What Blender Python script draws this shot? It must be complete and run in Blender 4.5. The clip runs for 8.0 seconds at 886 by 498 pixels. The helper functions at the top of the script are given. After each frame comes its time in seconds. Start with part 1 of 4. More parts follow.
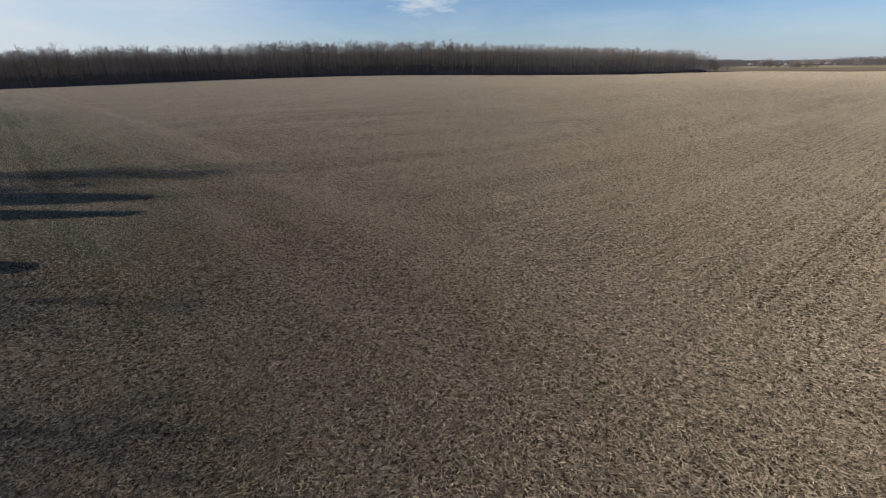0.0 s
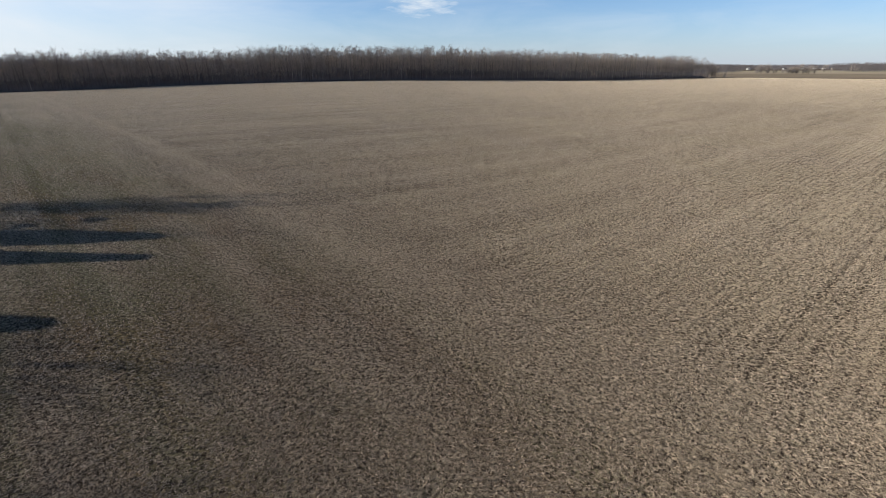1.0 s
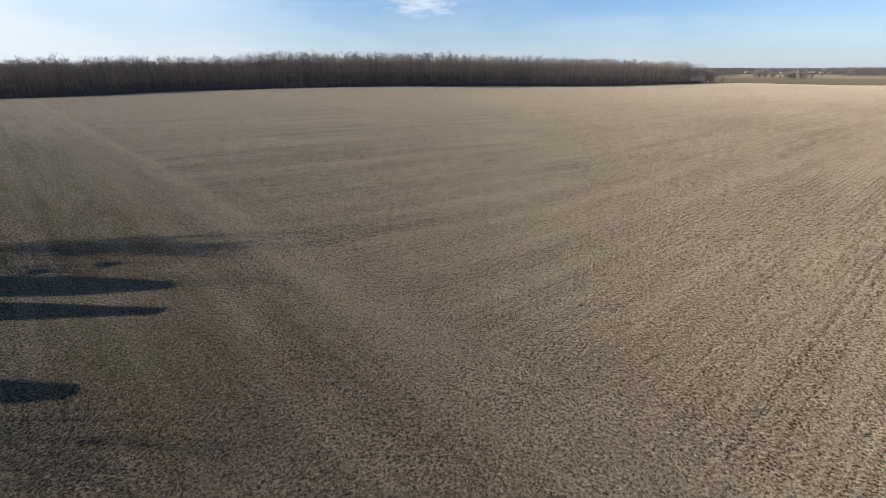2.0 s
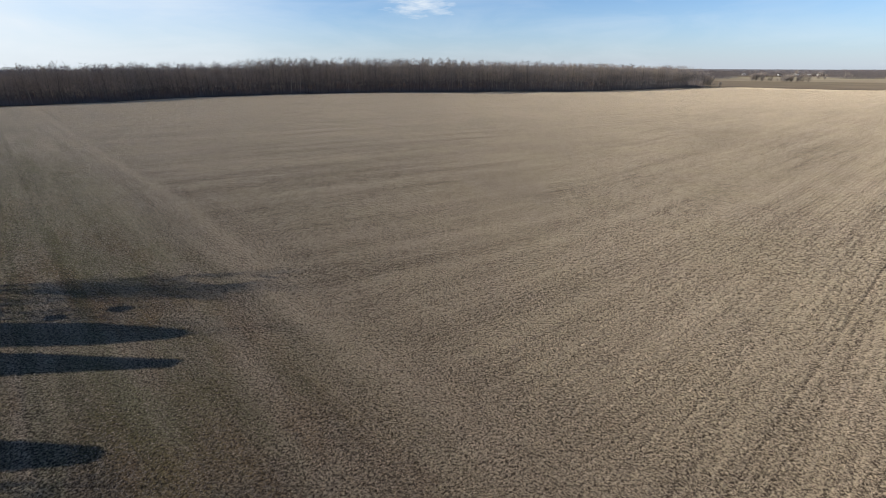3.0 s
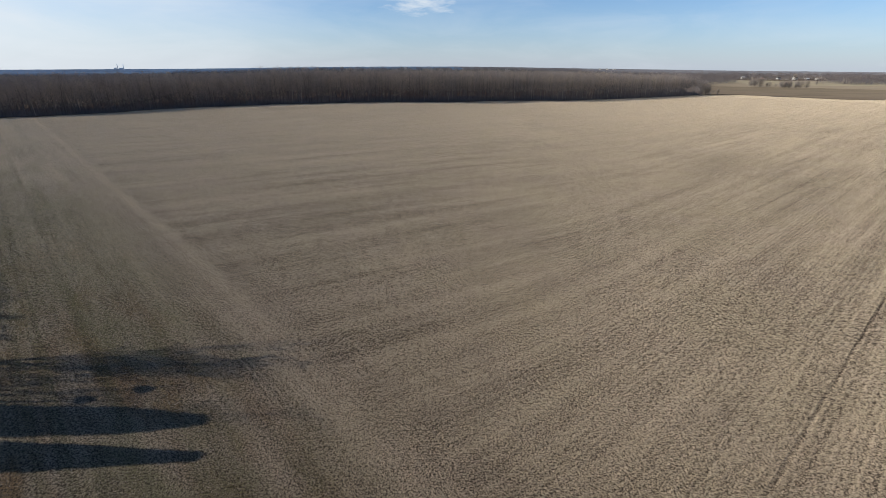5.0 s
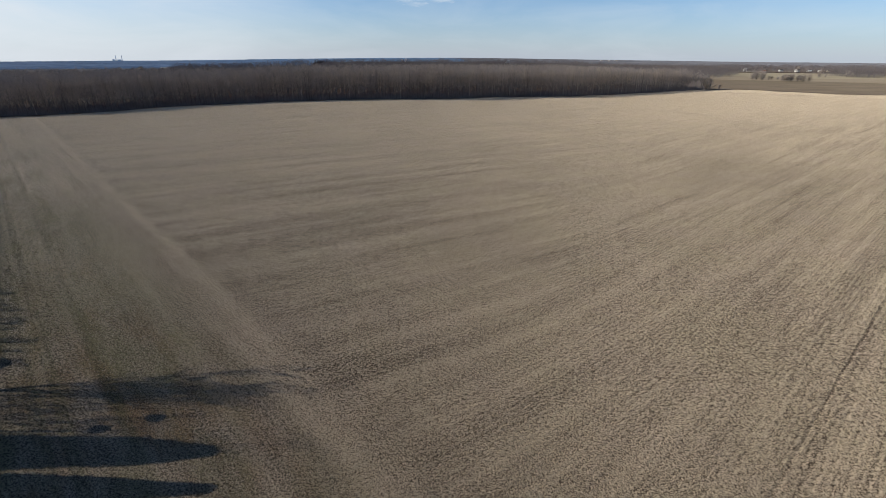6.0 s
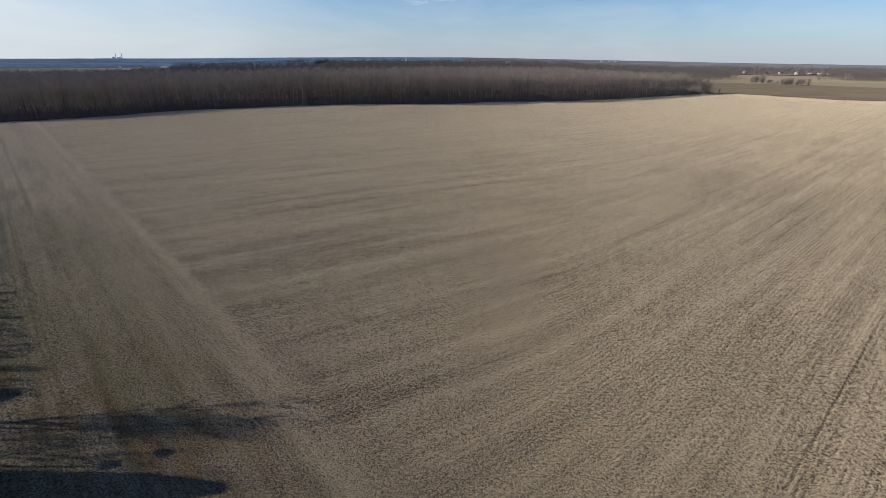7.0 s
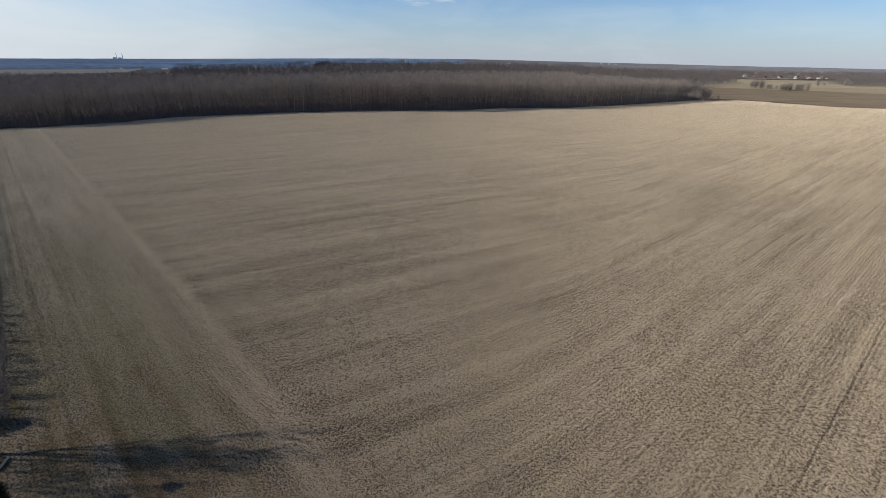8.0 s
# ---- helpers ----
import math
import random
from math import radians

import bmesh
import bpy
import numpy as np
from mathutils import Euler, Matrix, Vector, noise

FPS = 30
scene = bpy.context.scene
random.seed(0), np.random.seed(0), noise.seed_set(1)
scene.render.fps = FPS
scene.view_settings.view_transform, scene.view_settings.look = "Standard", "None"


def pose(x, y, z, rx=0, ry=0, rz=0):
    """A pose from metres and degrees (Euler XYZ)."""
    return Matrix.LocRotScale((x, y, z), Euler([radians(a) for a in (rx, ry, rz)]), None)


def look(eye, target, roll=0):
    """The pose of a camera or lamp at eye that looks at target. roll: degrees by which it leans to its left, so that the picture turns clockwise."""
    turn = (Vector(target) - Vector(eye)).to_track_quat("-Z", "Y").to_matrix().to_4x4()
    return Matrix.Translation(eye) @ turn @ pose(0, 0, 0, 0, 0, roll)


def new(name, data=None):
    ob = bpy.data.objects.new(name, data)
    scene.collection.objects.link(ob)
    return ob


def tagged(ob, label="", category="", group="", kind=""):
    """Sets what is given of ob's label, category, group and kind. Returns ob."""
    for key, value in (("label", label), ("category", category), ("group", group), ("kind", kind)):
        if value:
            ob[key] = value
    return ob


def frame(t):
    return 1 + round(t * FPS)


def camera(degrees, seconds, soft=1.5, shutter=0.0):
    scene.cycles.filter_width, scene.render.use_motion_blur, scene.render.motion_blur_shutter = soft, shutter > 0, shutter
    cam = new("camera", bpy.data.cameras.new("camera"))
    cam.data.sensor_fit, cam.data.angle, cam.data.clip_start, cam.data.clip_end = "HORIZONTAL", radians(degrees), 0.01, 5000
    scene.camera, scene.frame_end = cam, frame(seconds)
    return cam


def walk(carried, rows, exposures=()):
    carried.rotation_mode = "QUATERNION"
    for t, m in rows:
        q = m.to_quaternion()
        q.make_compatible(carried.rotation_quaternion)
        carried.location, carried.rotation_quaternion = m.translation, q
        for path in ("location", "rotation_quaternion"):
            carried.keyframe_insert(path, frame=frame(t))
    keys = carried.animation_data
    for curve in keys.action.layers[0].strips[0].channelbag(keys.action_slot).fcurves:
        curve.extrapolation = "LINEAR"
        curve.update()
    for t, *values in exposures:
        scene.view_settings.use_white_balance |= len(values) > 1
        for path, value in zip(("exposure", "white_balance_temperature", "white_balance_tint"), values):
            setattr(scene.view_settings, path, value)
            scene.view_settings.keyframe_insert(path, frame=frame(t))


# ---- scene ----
# ---- camera ----
cam = camera(86.64, 8.0, soft=0.75)
ROWS = [
    (0.0, 0.0, 0.0, 9.8, -21.347, 0.742, 0.0),
    (0.5, -0.071, 0.031, 11.303, -21.285, 0.56, -0.059),
    (1.0, -0.254, 0.14, 13.204, -21.207, 0.349, -0.116),
    (1.5, -0.4, 0.241, 15.398, -21.149, 0.178, -0.163),
    (3.0, -0.576, 0.0, 22.684, -21.112, 0.088, -0.395),
    (3.5, -0.813, 0.03, 25.124, -20.981, -0.112, -0.422),
    (4.0, -0.922, 0.095, 27.558, -20.925, -0.243, -0.462),
    (4.5, -0.974, 0.134, 30.182, -20.981, -0.278, -0.437),
    (6.0, -0.99, 0.34, 37.829, -22.317, -0.218, -0.388),
    (6.5, -1.118, 0.516, 40.315, -22.499, -0.332, -0.374),
    (7.0, -1.246, 0.764, 42.948, -22.443, -0.517, -0.355),
    (7.5, -1.346, 0.921, 45.517, -22.366, -0.666, -0.311),
    (8.0, -1.412, 1.049, 47.966, -22.339, -0.766, -0.303),
]
walk(cam, [(t, pose(x, y, z, 90 + p, r, w)) for t, x, y, z, p, r, w in ROWS],
     exposures=[(0.0, 0.08), (0.5, 0.23), (1.0, 0.37), (1.5, 0.47), (3.0, 0.42), (4.5, 0.34), (6.0, 0.24), (8.0, 0.18)])

# ---- sky and sun ----
SUN_EL = radians(25.0)
world = bpy.data.worlds.new("world")
scene.world = world
world.use_nodes = True
wn, wl = world.node_tree.nodes, world.node_tree.links
wn.clear()
sky = wn.new("ShaderNodeTexSky")
sky.sky_type = "NISHITA"
sky.sun_disc = False
sky.sun_elevation = SUN_EL
sky.sun_rotation = radians(-90)
sky.altitude, sky.air_density, sky.dust_density, sky.ozone_density = 200, 0.9, 0.25, 2.0


def wnode(kind, **inputs):
    n = wn.new(kind)
    for key, value in inputs.items():
        n.inputs[key.replace("_", " ")].default_value = value
    return n


def wmath(op, a, b=None, clamp=False):
    n = wn.new("ShaderNodeMath")
    n.operation, n.use_clamp = op, clamp
    for i, v in enumerate((a, b)):
        if v is None:
            continue
        if isinstance(v, (int, float)):
            n.inputs[i].default_value = v
        else:
            wl.new(v, n.inputs[i])
    return n.outputs[0]


coord = wn.new("ShaderNodeTexCoord")
# thin high cloud: long wisps, denser low down towards the sun
stretch = wn.new("ShaderNodeMapping")
stretch.inputs["Scale"].default_value = (1.6, 1.6, 7.0)
stretch.inputs["Rotation"].default_value = (0.0, 0.12, 0.0)
wl.new(coord.outputs["Generated"], stretch.inputs["Vector"])
wisp = wnode("ShaderNodeTexNoise", Scale=2.6, Detail=7.0, Roughness=0.58, Distortion=0.5)
wl.new(stretch.outputs[0], wisp.inputs["Vector"])
parts = wn.new("ShaderNodeSeparateXYZ")
wl.new(coord.outputs["Generated"], parts.inputs[0])
towards_sun = wmath("MULTIPLY", wmath("MULTIPLY", wmath("SUBTRACT", wmath("MULTIPLY", parts.outputs["X"], -1.0), 0.12), 2.0, True), 0.85)
veil = wmath("ADD", wmath("MULTIPLY", wmath("SUBTRACT", wisp.outputs["Fac"], 0.47), 0.9), towards_sun, True)
# the veil thins out towards the zenith
overhead = wmath("SUBTRACT", 1.0, wmath("MULTIPLY", wmath("SUBTRACT", parts.outputs["Z"], 0.15), 6.0, True))
veil = wmath("MULTIPLY", wmath("MULTIPLY", veil, overhead), 0.85)
# one small loose cloud ahead
puff_dir = wn.new("ShaderNodeVectorMath")
puff_dir.operation = "SUBTRACT"
wl.new(coord.outputs["Generated"], puff_dir.inputs[0])
puff_dir.inputs[1].default_value = (-0.035, 0.9935, 0.112)
puff_scale = wn.new("ShaderNodeVectorMath")
puff_scale.operation = "MULTIPLY"
wl.new(puff_dir.outputs[0], puff_scale.inputs[0])
puff_scale.inputs[1].default_value = (11.0, 2.0, 34.0)
puff_len = wn.new("ShaderNodeVectorMath")
puff_len.operation = "LENGTH"
wl.new(puff_scale.outputs[0], puff_len.inputs[0])
tuft = wnode("ShaderNodeTexNoise", Scale=16.0, Detail=6.0, Roughness=0.6)
wl.new(stretch.outputs[0], tuft.inputs["Vector"])
puff = wmath("SUBTRACT", wmath("ADD", wmath("MULTIPLY", tuft.outputs["Fac"], 1.7), -0.05), puff_len.outputs["Value"])
puff = wmath("MULTIPLY", wmath("MULTIPLY", puff, 1.4, True), 0.8)
cover = wmath("MAXIMUM", veil, puff)
air = wn.new("ShaderNodeMix")
air.data_type, air.blend_type = "RGBA", "MULTIPLY"
air.inputs["Factor"].default_value = 1.0
wl.new(sky.outputs[0], air.inputs["A"])
# pale blue low down, deeper and darker towards the zenith
deep = wn.new("ShaderNodeMix")
deep.data_type = "RGBA"
deep.inputs["A"].default_value = (0.84, 1.045, 1.34, 1)
deep.inputs["B"].default_value = (0.58, 0.62, 0.73, 1)
wl.new(wmath("MULTIPLY", wmath("SUBTRACT", parts.outputs["Z"], 0.12), 4.0, True), deep.inputs["Factor"])
wl.new(deep.outputs["Result"], air.inputs["B"])
# pale haze low over the horizon
low = wmath("POWER", wmath("SUBTRACT", 1.0, wmath("MULTIPLY", wmath("MAXIMUM", parts.outputs["Z"], 0.0), 6.5, True)), 2.0)
haze = wn.new("ShaderNodeMix")
haze.data_type = "RGBA"
wl.new(wmath("MULTIPLY", low, 0.7), haze.inputs["Factor"])
wl.new(air.outputs["Result"], haze.inputs["A"])
haze.inputs["B"].default_value = (5.3, 5.8, 7.1, 1)
blend = wn.new("ShaderNodeMix")
blend.data_type = "RGBA"
wl.new(cover, blend.inputs["Factor"])
wl.new(haze.outputs["Result"], blend.inputs["A"])
blend.inputs["B"].default_value = (8.0, 8.6, 9.2, 1)
sky_light = wn.new("ShaderNodeBackground")
sky_light.inputs["Strength"].default_value = 0.079
wl.new(blend.outputs["Result"], sky_light.inputs["Color"])
world_out = wn.new("ShaderNodeOutputWorld")
wl.new(sky_light.outputs[0], world_out.inputs["Surface"])

sun_data = bpy.data.lights.new("sun", "SUN")
sun_data.energy, sun_data.angle, sun_data.color = 5.0, radians(0.55), (1.0, 0.925, 0.81)
sun = new("sun", sun_data)
sun.matrix_world = look((-math.cos(SUN_EL) * 200, 0, math.sin(SUN_EL) * 200), (0, 0, 0))


# ---- materials ----
class Nodes:
    """A small writer of node materials."""

    def __init__(self, name, rough=0.9, spec=0.2):
        self.mat = bpy.data.materials.new(name)
        self.mat.use_nodes = True
        self.n, self.l = self.mat.node_tree.nodes, self.mat.node_tree.links
        self.bsdf = self.n["Principled BSDF"]
        self.bsdf.inputs["Roughness"].default_value = rough
        self.bsdf.inputs["Specular IOR Level"].default_value = spec
        self.bsdf.inputs["Diffuse Roughness"].default_value = 1.0

    def put(self, value, socket):
        if isinstance(value, bpy.types.NodeSocket):
            self.l.new(value, socket)
        else:
            socket.default_value = value

    def place(self):
        return self.n.new("ShaderNodeNewGeometry").outputs["Position"]

    def turned(self, angle, scale):
        m = self.n.new("ShaderNodeMapping")
        self.l.new(self.place(), m.inputs["Vector"])
        m.vector_type = "TEXTURE"
        m.inputs["Rotation"].default_value = (0, 0, angle)
        m2 = self.n.new("ShaderNodeMapping")
        self.l.new(m.outputs[0], m2.inputs["Vector"])
        m2.inputs["Scale"].default_value = scale
        return m2.outputs[0]

    def noise(self, vector, scale, detail=3.0, rough=0.55, distort=0.0):
        t = self.n.new("ShaderNodeTexNoise")
        self.l.new(vector, t.inputs["Vector"])
        for key, v in (("Scale", scale), ("Detail", detail), ("Roughness", rough), ("Distortion", distort)):
            t.inputs[key].default_value = v
        return t.outputs["Fac"]

    def math(self, op, a, b=0.0, c=0.0, clamp=False):
        m = self.n.new("ShaderNodeMath")
        m.operation, m.use_clamp = op, clamp
        for i, v in enumerate((a, b, c)):
            self.put(v, m.inputs[i])
        return m.outputs[0]

    def ramp(self, v, lo, hi):
        m = self.n.new("ShaderNodeMapRange")
        m.interpolation_type = "SMOOTHSTEP"
        self.put(v, m.inputs["Value"])
        m.inputs["From Min"].default_value, m.inputs["From Max"].default_value = lo, hi
        return m.outputs["Result"]

    def mix(self, fac, a, b):
        m = self.n.new("ShaderNodeMix")
        m.data_type = "RGBA"
        self.put(fac, m.inputs["Factor"])
        self.put(a, m.inputs["A"])
        self.put(b, m.inputs["B"])
        return m.outputs["Result"]

    def base(self, colour):
        self.put(colour, self.bsdf.inputs["Base Color"])

    def bump(self, height, strength, distance):
        b = self.n.new("ShaderNodeBump")
        b.inputs["Strength"].default_value, b.inputs["Distance"].default_value = strength, distance
        self.l.new(height, b.inputs["Height"])
        self.l.new(b.outputs[0], self.bsdf.inputs["Normal"])

    def island(self):
        return self.n.new("ShaderNodeNewGeometry").outputs["Random Per Island"]

    def each(self):
        return self.n.new("ShaderNodeObjectInfo").outputs["Random"]


def rgb(r, g, b):
    return (r, g, b, 1.0)


# main rows bend to fit the camera's view; the headland runs along the hedge
HEDGE = math.atan2(0.735, -0.68)
ROW_GAP = 0.76
ROW_SQUEEZE = 0.68
TRACKS = (4.6, 2.05)


def row_number(x, y):
    """Metres across the drilled rows: two straight families, bent together to fit the camera's view."""
    d = 0.495 * x - 0.21 * y + 4.2
    return ROW_SQUEEZE * (y - 0.545 * x - 0.5 * (d + np.sqrt(d * d + 16)))


def stubble_ground():
    m = Nodes("stubble_ground", 0.95, 0.1)
    p = m.place()
    sep = m.n.new("ShaderNodeSeparateXYZ")
    m.l.new(p, sep.inputs[0])
    x, y = sep.outputs["X"], sep.outputs["Y"]
    wob = m.math("MULTIPLY_ADD", m.noise(p, 0.06, 3), 5.0, -2.5)
    # distance to the right of the headland's inner line, in metres
    line = m.math("MULTIPLY", m.math("ADD", m.math("ADD", x, m.math("MULTIPLY", y, 0.922)), -29.8), 0.736)
    head = m.math("ADD", line, m.math("ADD", m.math("MULTIPLY", wob, 0.22), m.math("MULTIPLY_ADD", m.noise(p, 0.7, 3), 2.4, -1.2)))
    inner = m.ramp(head, -0.9, 0.9)
    outer = m.math("SUBTRACT", 1.0, inner)
    # across and along the curved rows
    d = m.math("MULTIPLY_ADD", x, 0.495, m.math("MULTIPLY_ADD", y, -0.21, 4.2))
    turn = m.math("ADD", d, m.math("SQRT", m.math("MULTIPLY_ADD", d, d, 16.0)))
    across = m.math("MULTIPLY", m.math("MULTIPLY_ADD", turn, -0.5, m.math("MULTIPLY_ADD", x, -0.545, y)), ROW_SQUEEZE)
    span = m.math("MULTIPLY", x, 1.22)

    def rows_at(su, sv):
        c = m.n.new("ShaderNodeCombineXYZ")
        m.put(m.math("MULTIPLY", span, su), c.inputs[0])
        m.put(m.math("MULTIPLY", across, sv), c.inputs[1])
        return c.outputs[0]

    rows_h = m.turned(HEDGE, (1, 1, 1))
    sh = m.n.new("ShaderNodeSeparateXYZ")
    m.l.new(rows_h, sh.inputs[0])
    # drilled rows
    jitter = m.math("MULTIPLY", m.noise(p, 1.6, 2), 2.0)
    wave_u = m.math("SINE", m.math("ADD", m.math("MULTIPLY", across, 2 * math.pi / ROW_GAP), jitter))
    wave_h = m.math("SINE", m.math("ADD", m.math("MULTIPLY", sh.outputs["Y"], 2 * math.pi / ROW_GAP), jitter))
    wave = m.math("ADD", m.math("MULTIPLY", wave_u, inner), m.math("MULTIPLY", m.math("MULTIPLY", wave_h, outer), 0.5))
    # broad strips of working width, stretched along the rows
    streak_u = m.noise(rows_at(0.012, 0.22), 1.0, 5, 0.6)
    streak_h = m.noise(m.turned(HEDGE, (0.012, 0.22, 1)), 1.0, 5, 0.6)
    streak = m.math("ADD", m.math("MULTIPLY", streak_u, inner), m.math("MULTIPLY", streak_h, outer))
    fine_u = m.noise(rows_at(0.016, 0.8), 1.0, 4, 0.62)
    fine_h = m.noise(m.turned(HEDGE, (0.03, 1.3, 1)), 1.0, 4, 0.6)
    fine_h = m.math("MULTIPLY_ADD", fine_h, 0.5, 0.25)
    fine = m.math("ADD", m.math("MULTIPLY", fine_u, inner), m.math("MULTIPLY", fine_h, outer))
    patch = m.noise(p, 0.022, 4, 0.55)
    clump = m.noise(p, 5.6, 3, 0.7, 0.3)
    grain = m.noise(p, 24.0, 3, 0.7)

    def swing(value, weight):
        return m.math("MULTIPLY", m.math("SUBTRACT", value, 0.5), weight)

    cover = m.math("ADD", swing(clump, 7.6), swing(grain, 4.6))
    for value, weight in ((streak, 1.5), (fine, 0.85), (patch, 0.5), (m.noise(p, 0.35, 3), 0.3), (m.noise(p, 1.5, 2, 0.6), 0.4)):
        cover = m.math("ADD", cover, swing(value, weight))
    # tussocks, faded in with distance so their grain holds up in the camera's view
    tuft = m.math("MULTIPLY", swing(m.noise(p, 2.9, 2, 0.65, 0.2), 4.0), m.ramp(y, 20.0, 55.0))
    cover = m.math("ADD", cover, tuft)
    even = m.math("MULTIPLY_ADD", m.ramp(m.noise(p, 0.05, 3), 0.3, 0.6), 0.08, 0.02)
    even = m.math("MULTIPLY_ADD", m.ramp(x, 0.0, 55.0), 0.06, even)
    cover = m.math("ADD", cover, m.math("MULTIPLY", wave, even))
    # a darker seam between the passes of the drill
    seam = m.math("ABSOLUTE", m.math("SUBTRACT", m.math("FRACT", m.math("ADD", m.math("MULTIPLY", across, 1 / (6 * ROW_GAP)), m.math("MULTIPLY", wob, 0.012))), 0.5))
    seam = m.math("SUBTRACT", 1.0, m.ramp(seam, 0.01, 0.08))
    seam = m.math("MULTIPLY", seam, m.math("MULTIPLY", inner, m.ramp(m.noise(rows_at(0.02, 0.16), 1.0, 3), 0.44, 0.62)))
    seam = m.math("MULTIPLY", seam, m.math("MULTIPLY_ADD", m.ramp(y, 60.0, 120.0), 0.75, 0.25))
    cover = m.math("SUBTRACT", cover, m.math("MULTIPLY", seam, 0.46))
    # pale chaff along the turning line, and dark soil turned up beside it
    edge = m.math("SUBTRACT", 1.0, m.ramp(m.math("ABSOLUTE", m.math("ADD", head, 1.3)), 0.4, 1.6))
    edge = m.math("MULTIPLY", edge, m.math("MULTIPLY_ADD", m.ramp(y, 55.0, 140.0), 0.92, 0.08))
    cover = m.math("ADD", cover, m.math("MULTIPLY", edge, m.math("MULTIPLY_ADD", m.ramp(m.noise(p, 0.16, 3), 0.3, 0.6), 0.26, 0.2)))
    turned_up = m.math("SUBTRACT", 1.0, m.ramp(m.math("ABSOLUTE", m.math("SUBTRACT", head, 2.2)), 0.4, 2.6))
    cover = m.math("SUBTRACT", cover, m.math("MULTIPLY", turned_up, 0.1))
    # wheel tracks: one pair along the rows, one pair along the hedge
    track, lane = None, None
    for sock, at, wide in ((across, TRACKS[0], 0.22), (across, TRACKS[1], 0.2), (sh.outputs["Y"], 3.0, 0.62), (sh.outputs["Y"], -1.9, 0.62), (sh.outputs["Y"], 5.0, 0.5)):
        d = m.math("ABSOLUTE", m.math("ADD", m.math("ADD", sock, m.math("MULTIPLY", wob, 0.12)), -at))
        one = m.math("SUBTRACT", 1.0, m.ramp(d, wide * 0.4, wide * 1.7))
        one = m.math("MULTIPLY", one, inner if sock is across else outer)
        track = one if track is None else m.math("MAXIMUM", track, one)
        if sock is not across:
            lane = one if lane is None else m.math("MAXIMUM", lane, one)
    worn = m.ramp(m.noise(p, 0.13, 4), 0.2, 0.5)
    track = m.math("MULTIPLY", track, worn)
    cover = m.math("SUBTRACT", cover, m.math("MULTIPLY", track, 0.17))
    # less straw and browner soil on the near headland
    near_soil = m.math("MULTIPLY", m.ramp(m.math("MULTIPLY", head, -1.0), 4.0, 16.0), m.ramp(m.math("MULTIPLY_ADD", wob, 9.0, m.math("MULTIPLY", y, -1.0)), -105.0, -40.0))
    cover = m.math("SUBTRACT", cover, m.math("MULTIPLY", near_soil, 0.13))
    # ground painted paler with distance, for lit straw tops seen at a low angle
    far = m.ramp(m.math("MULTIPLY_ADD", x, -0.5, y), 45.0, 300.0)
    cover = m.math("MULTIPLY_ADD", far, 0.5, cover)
    # and painted darker close by, for shaded gaps seen from steeply above
    cover = m.math("ADD", cover, m.math("MULTIPLY_ADD", m.ramp(y, 13.0, 38.0), 0.26, -0.22))
    amount = m.ramp(cover, -0.66, 0.5)
    soil = m.mix(m.noise(p, 0.9, 4), rgb(0.028, 0.020, 0.014), rgb(0.070, 0.050, 0.036))
    warm = m.mix(m.ramp(m.noise(p, 0.06, 4, 0.6), 0.35, 0.65), rgb(0.535, 0.447, 0.302), rgb(0.545, 0.438, 0.33))
    straw = m.mix(grain, warm, rgb(0.67, 0.565, 0.415))
    colour = m.mix(amount, soil, straw)
    # weeds and volunteer grass on the headland, thickest in the lanes
    left = m.ramp(m.math("MULTIPLY", head, -1.0), 3.0, 12.0)
    drift = m.math("MAXIMUM", m.ramp(m.noise(m.turned(HEDGE, (0.04, 0.16, 1)), 1.0, 4), 0.42, 0.66), m.math("MULTIPLY", lane, 0.6))
    green = m.math("MULTIPLY", m.ramp(y, 45.0, 75.0), m.math("SUBTRACT", 1.0, m.ramp(y, 105.0, 150.0)))
    drift = m.math("MAXIMUM", drift, m.math("MULTIPLY", green, 0.68))
    left = m.math("MULTIPLY", left, m.math("MULTIPLY_ADD", m.ramp(y, 100.0, 210.0), -0.7, 1.0))
    weed = m.math("MULTIPLY", m.math("MULTIPLY", left, drift), m.ramp(clump, 0.36, 0.6))
    colour = m.mix(m.math("MULTIPLY", near_soil, m.ramp(m.noise(m.turned(HEDGE, (0.05, 0.2, 1)), 1.0, 3), 0.45, 0.65)), colour, m.mix(amount, soil, rgb(0.40, 0.27, 0.15)))
    colour = m.mix(m.math("MULTIPLY", weed, 0.64), colour, rgb(0.175, 0.184, 0.078))
    m.bsdf.inputs["Diffuse Roughness"].default_value = 1.0
    m.base(colour)
    relief = m.math("ADD", m.math("MULTIPLY", clump, 0.6), m.math("MULTIPLY", grain, 0.25))
    relief = m.math("ADD", relief, m.math("MULTIPLY", wave, 0.07))
    relief = m.math("SUBTRACT", relief, m.math("MULTIPLY", track, 0.25))
    m.bump(relief, 1.0, 0.4)
    return m.mat


def bare_field(name, a, b, angle):
    m = Nodes(name, 0.95, 0.1)
    p = m.place()
    streak = m.noise(m.turned(angle, (0.006, 0.12, 1)), 1.0, 5, 0.65)
    c = m.math("ADD", m.math("MULTIPLY", streak, 0.7), m.math("MULTIPLY", m.noise(p, 0.02, 4), 0.3))
    m.base(m.mix(m.ramp(c, 0.3, 0.7), a, b))
    m.bump(m.noise(p, 1.5, 4), 0.6, 0.15)
    return m.mat


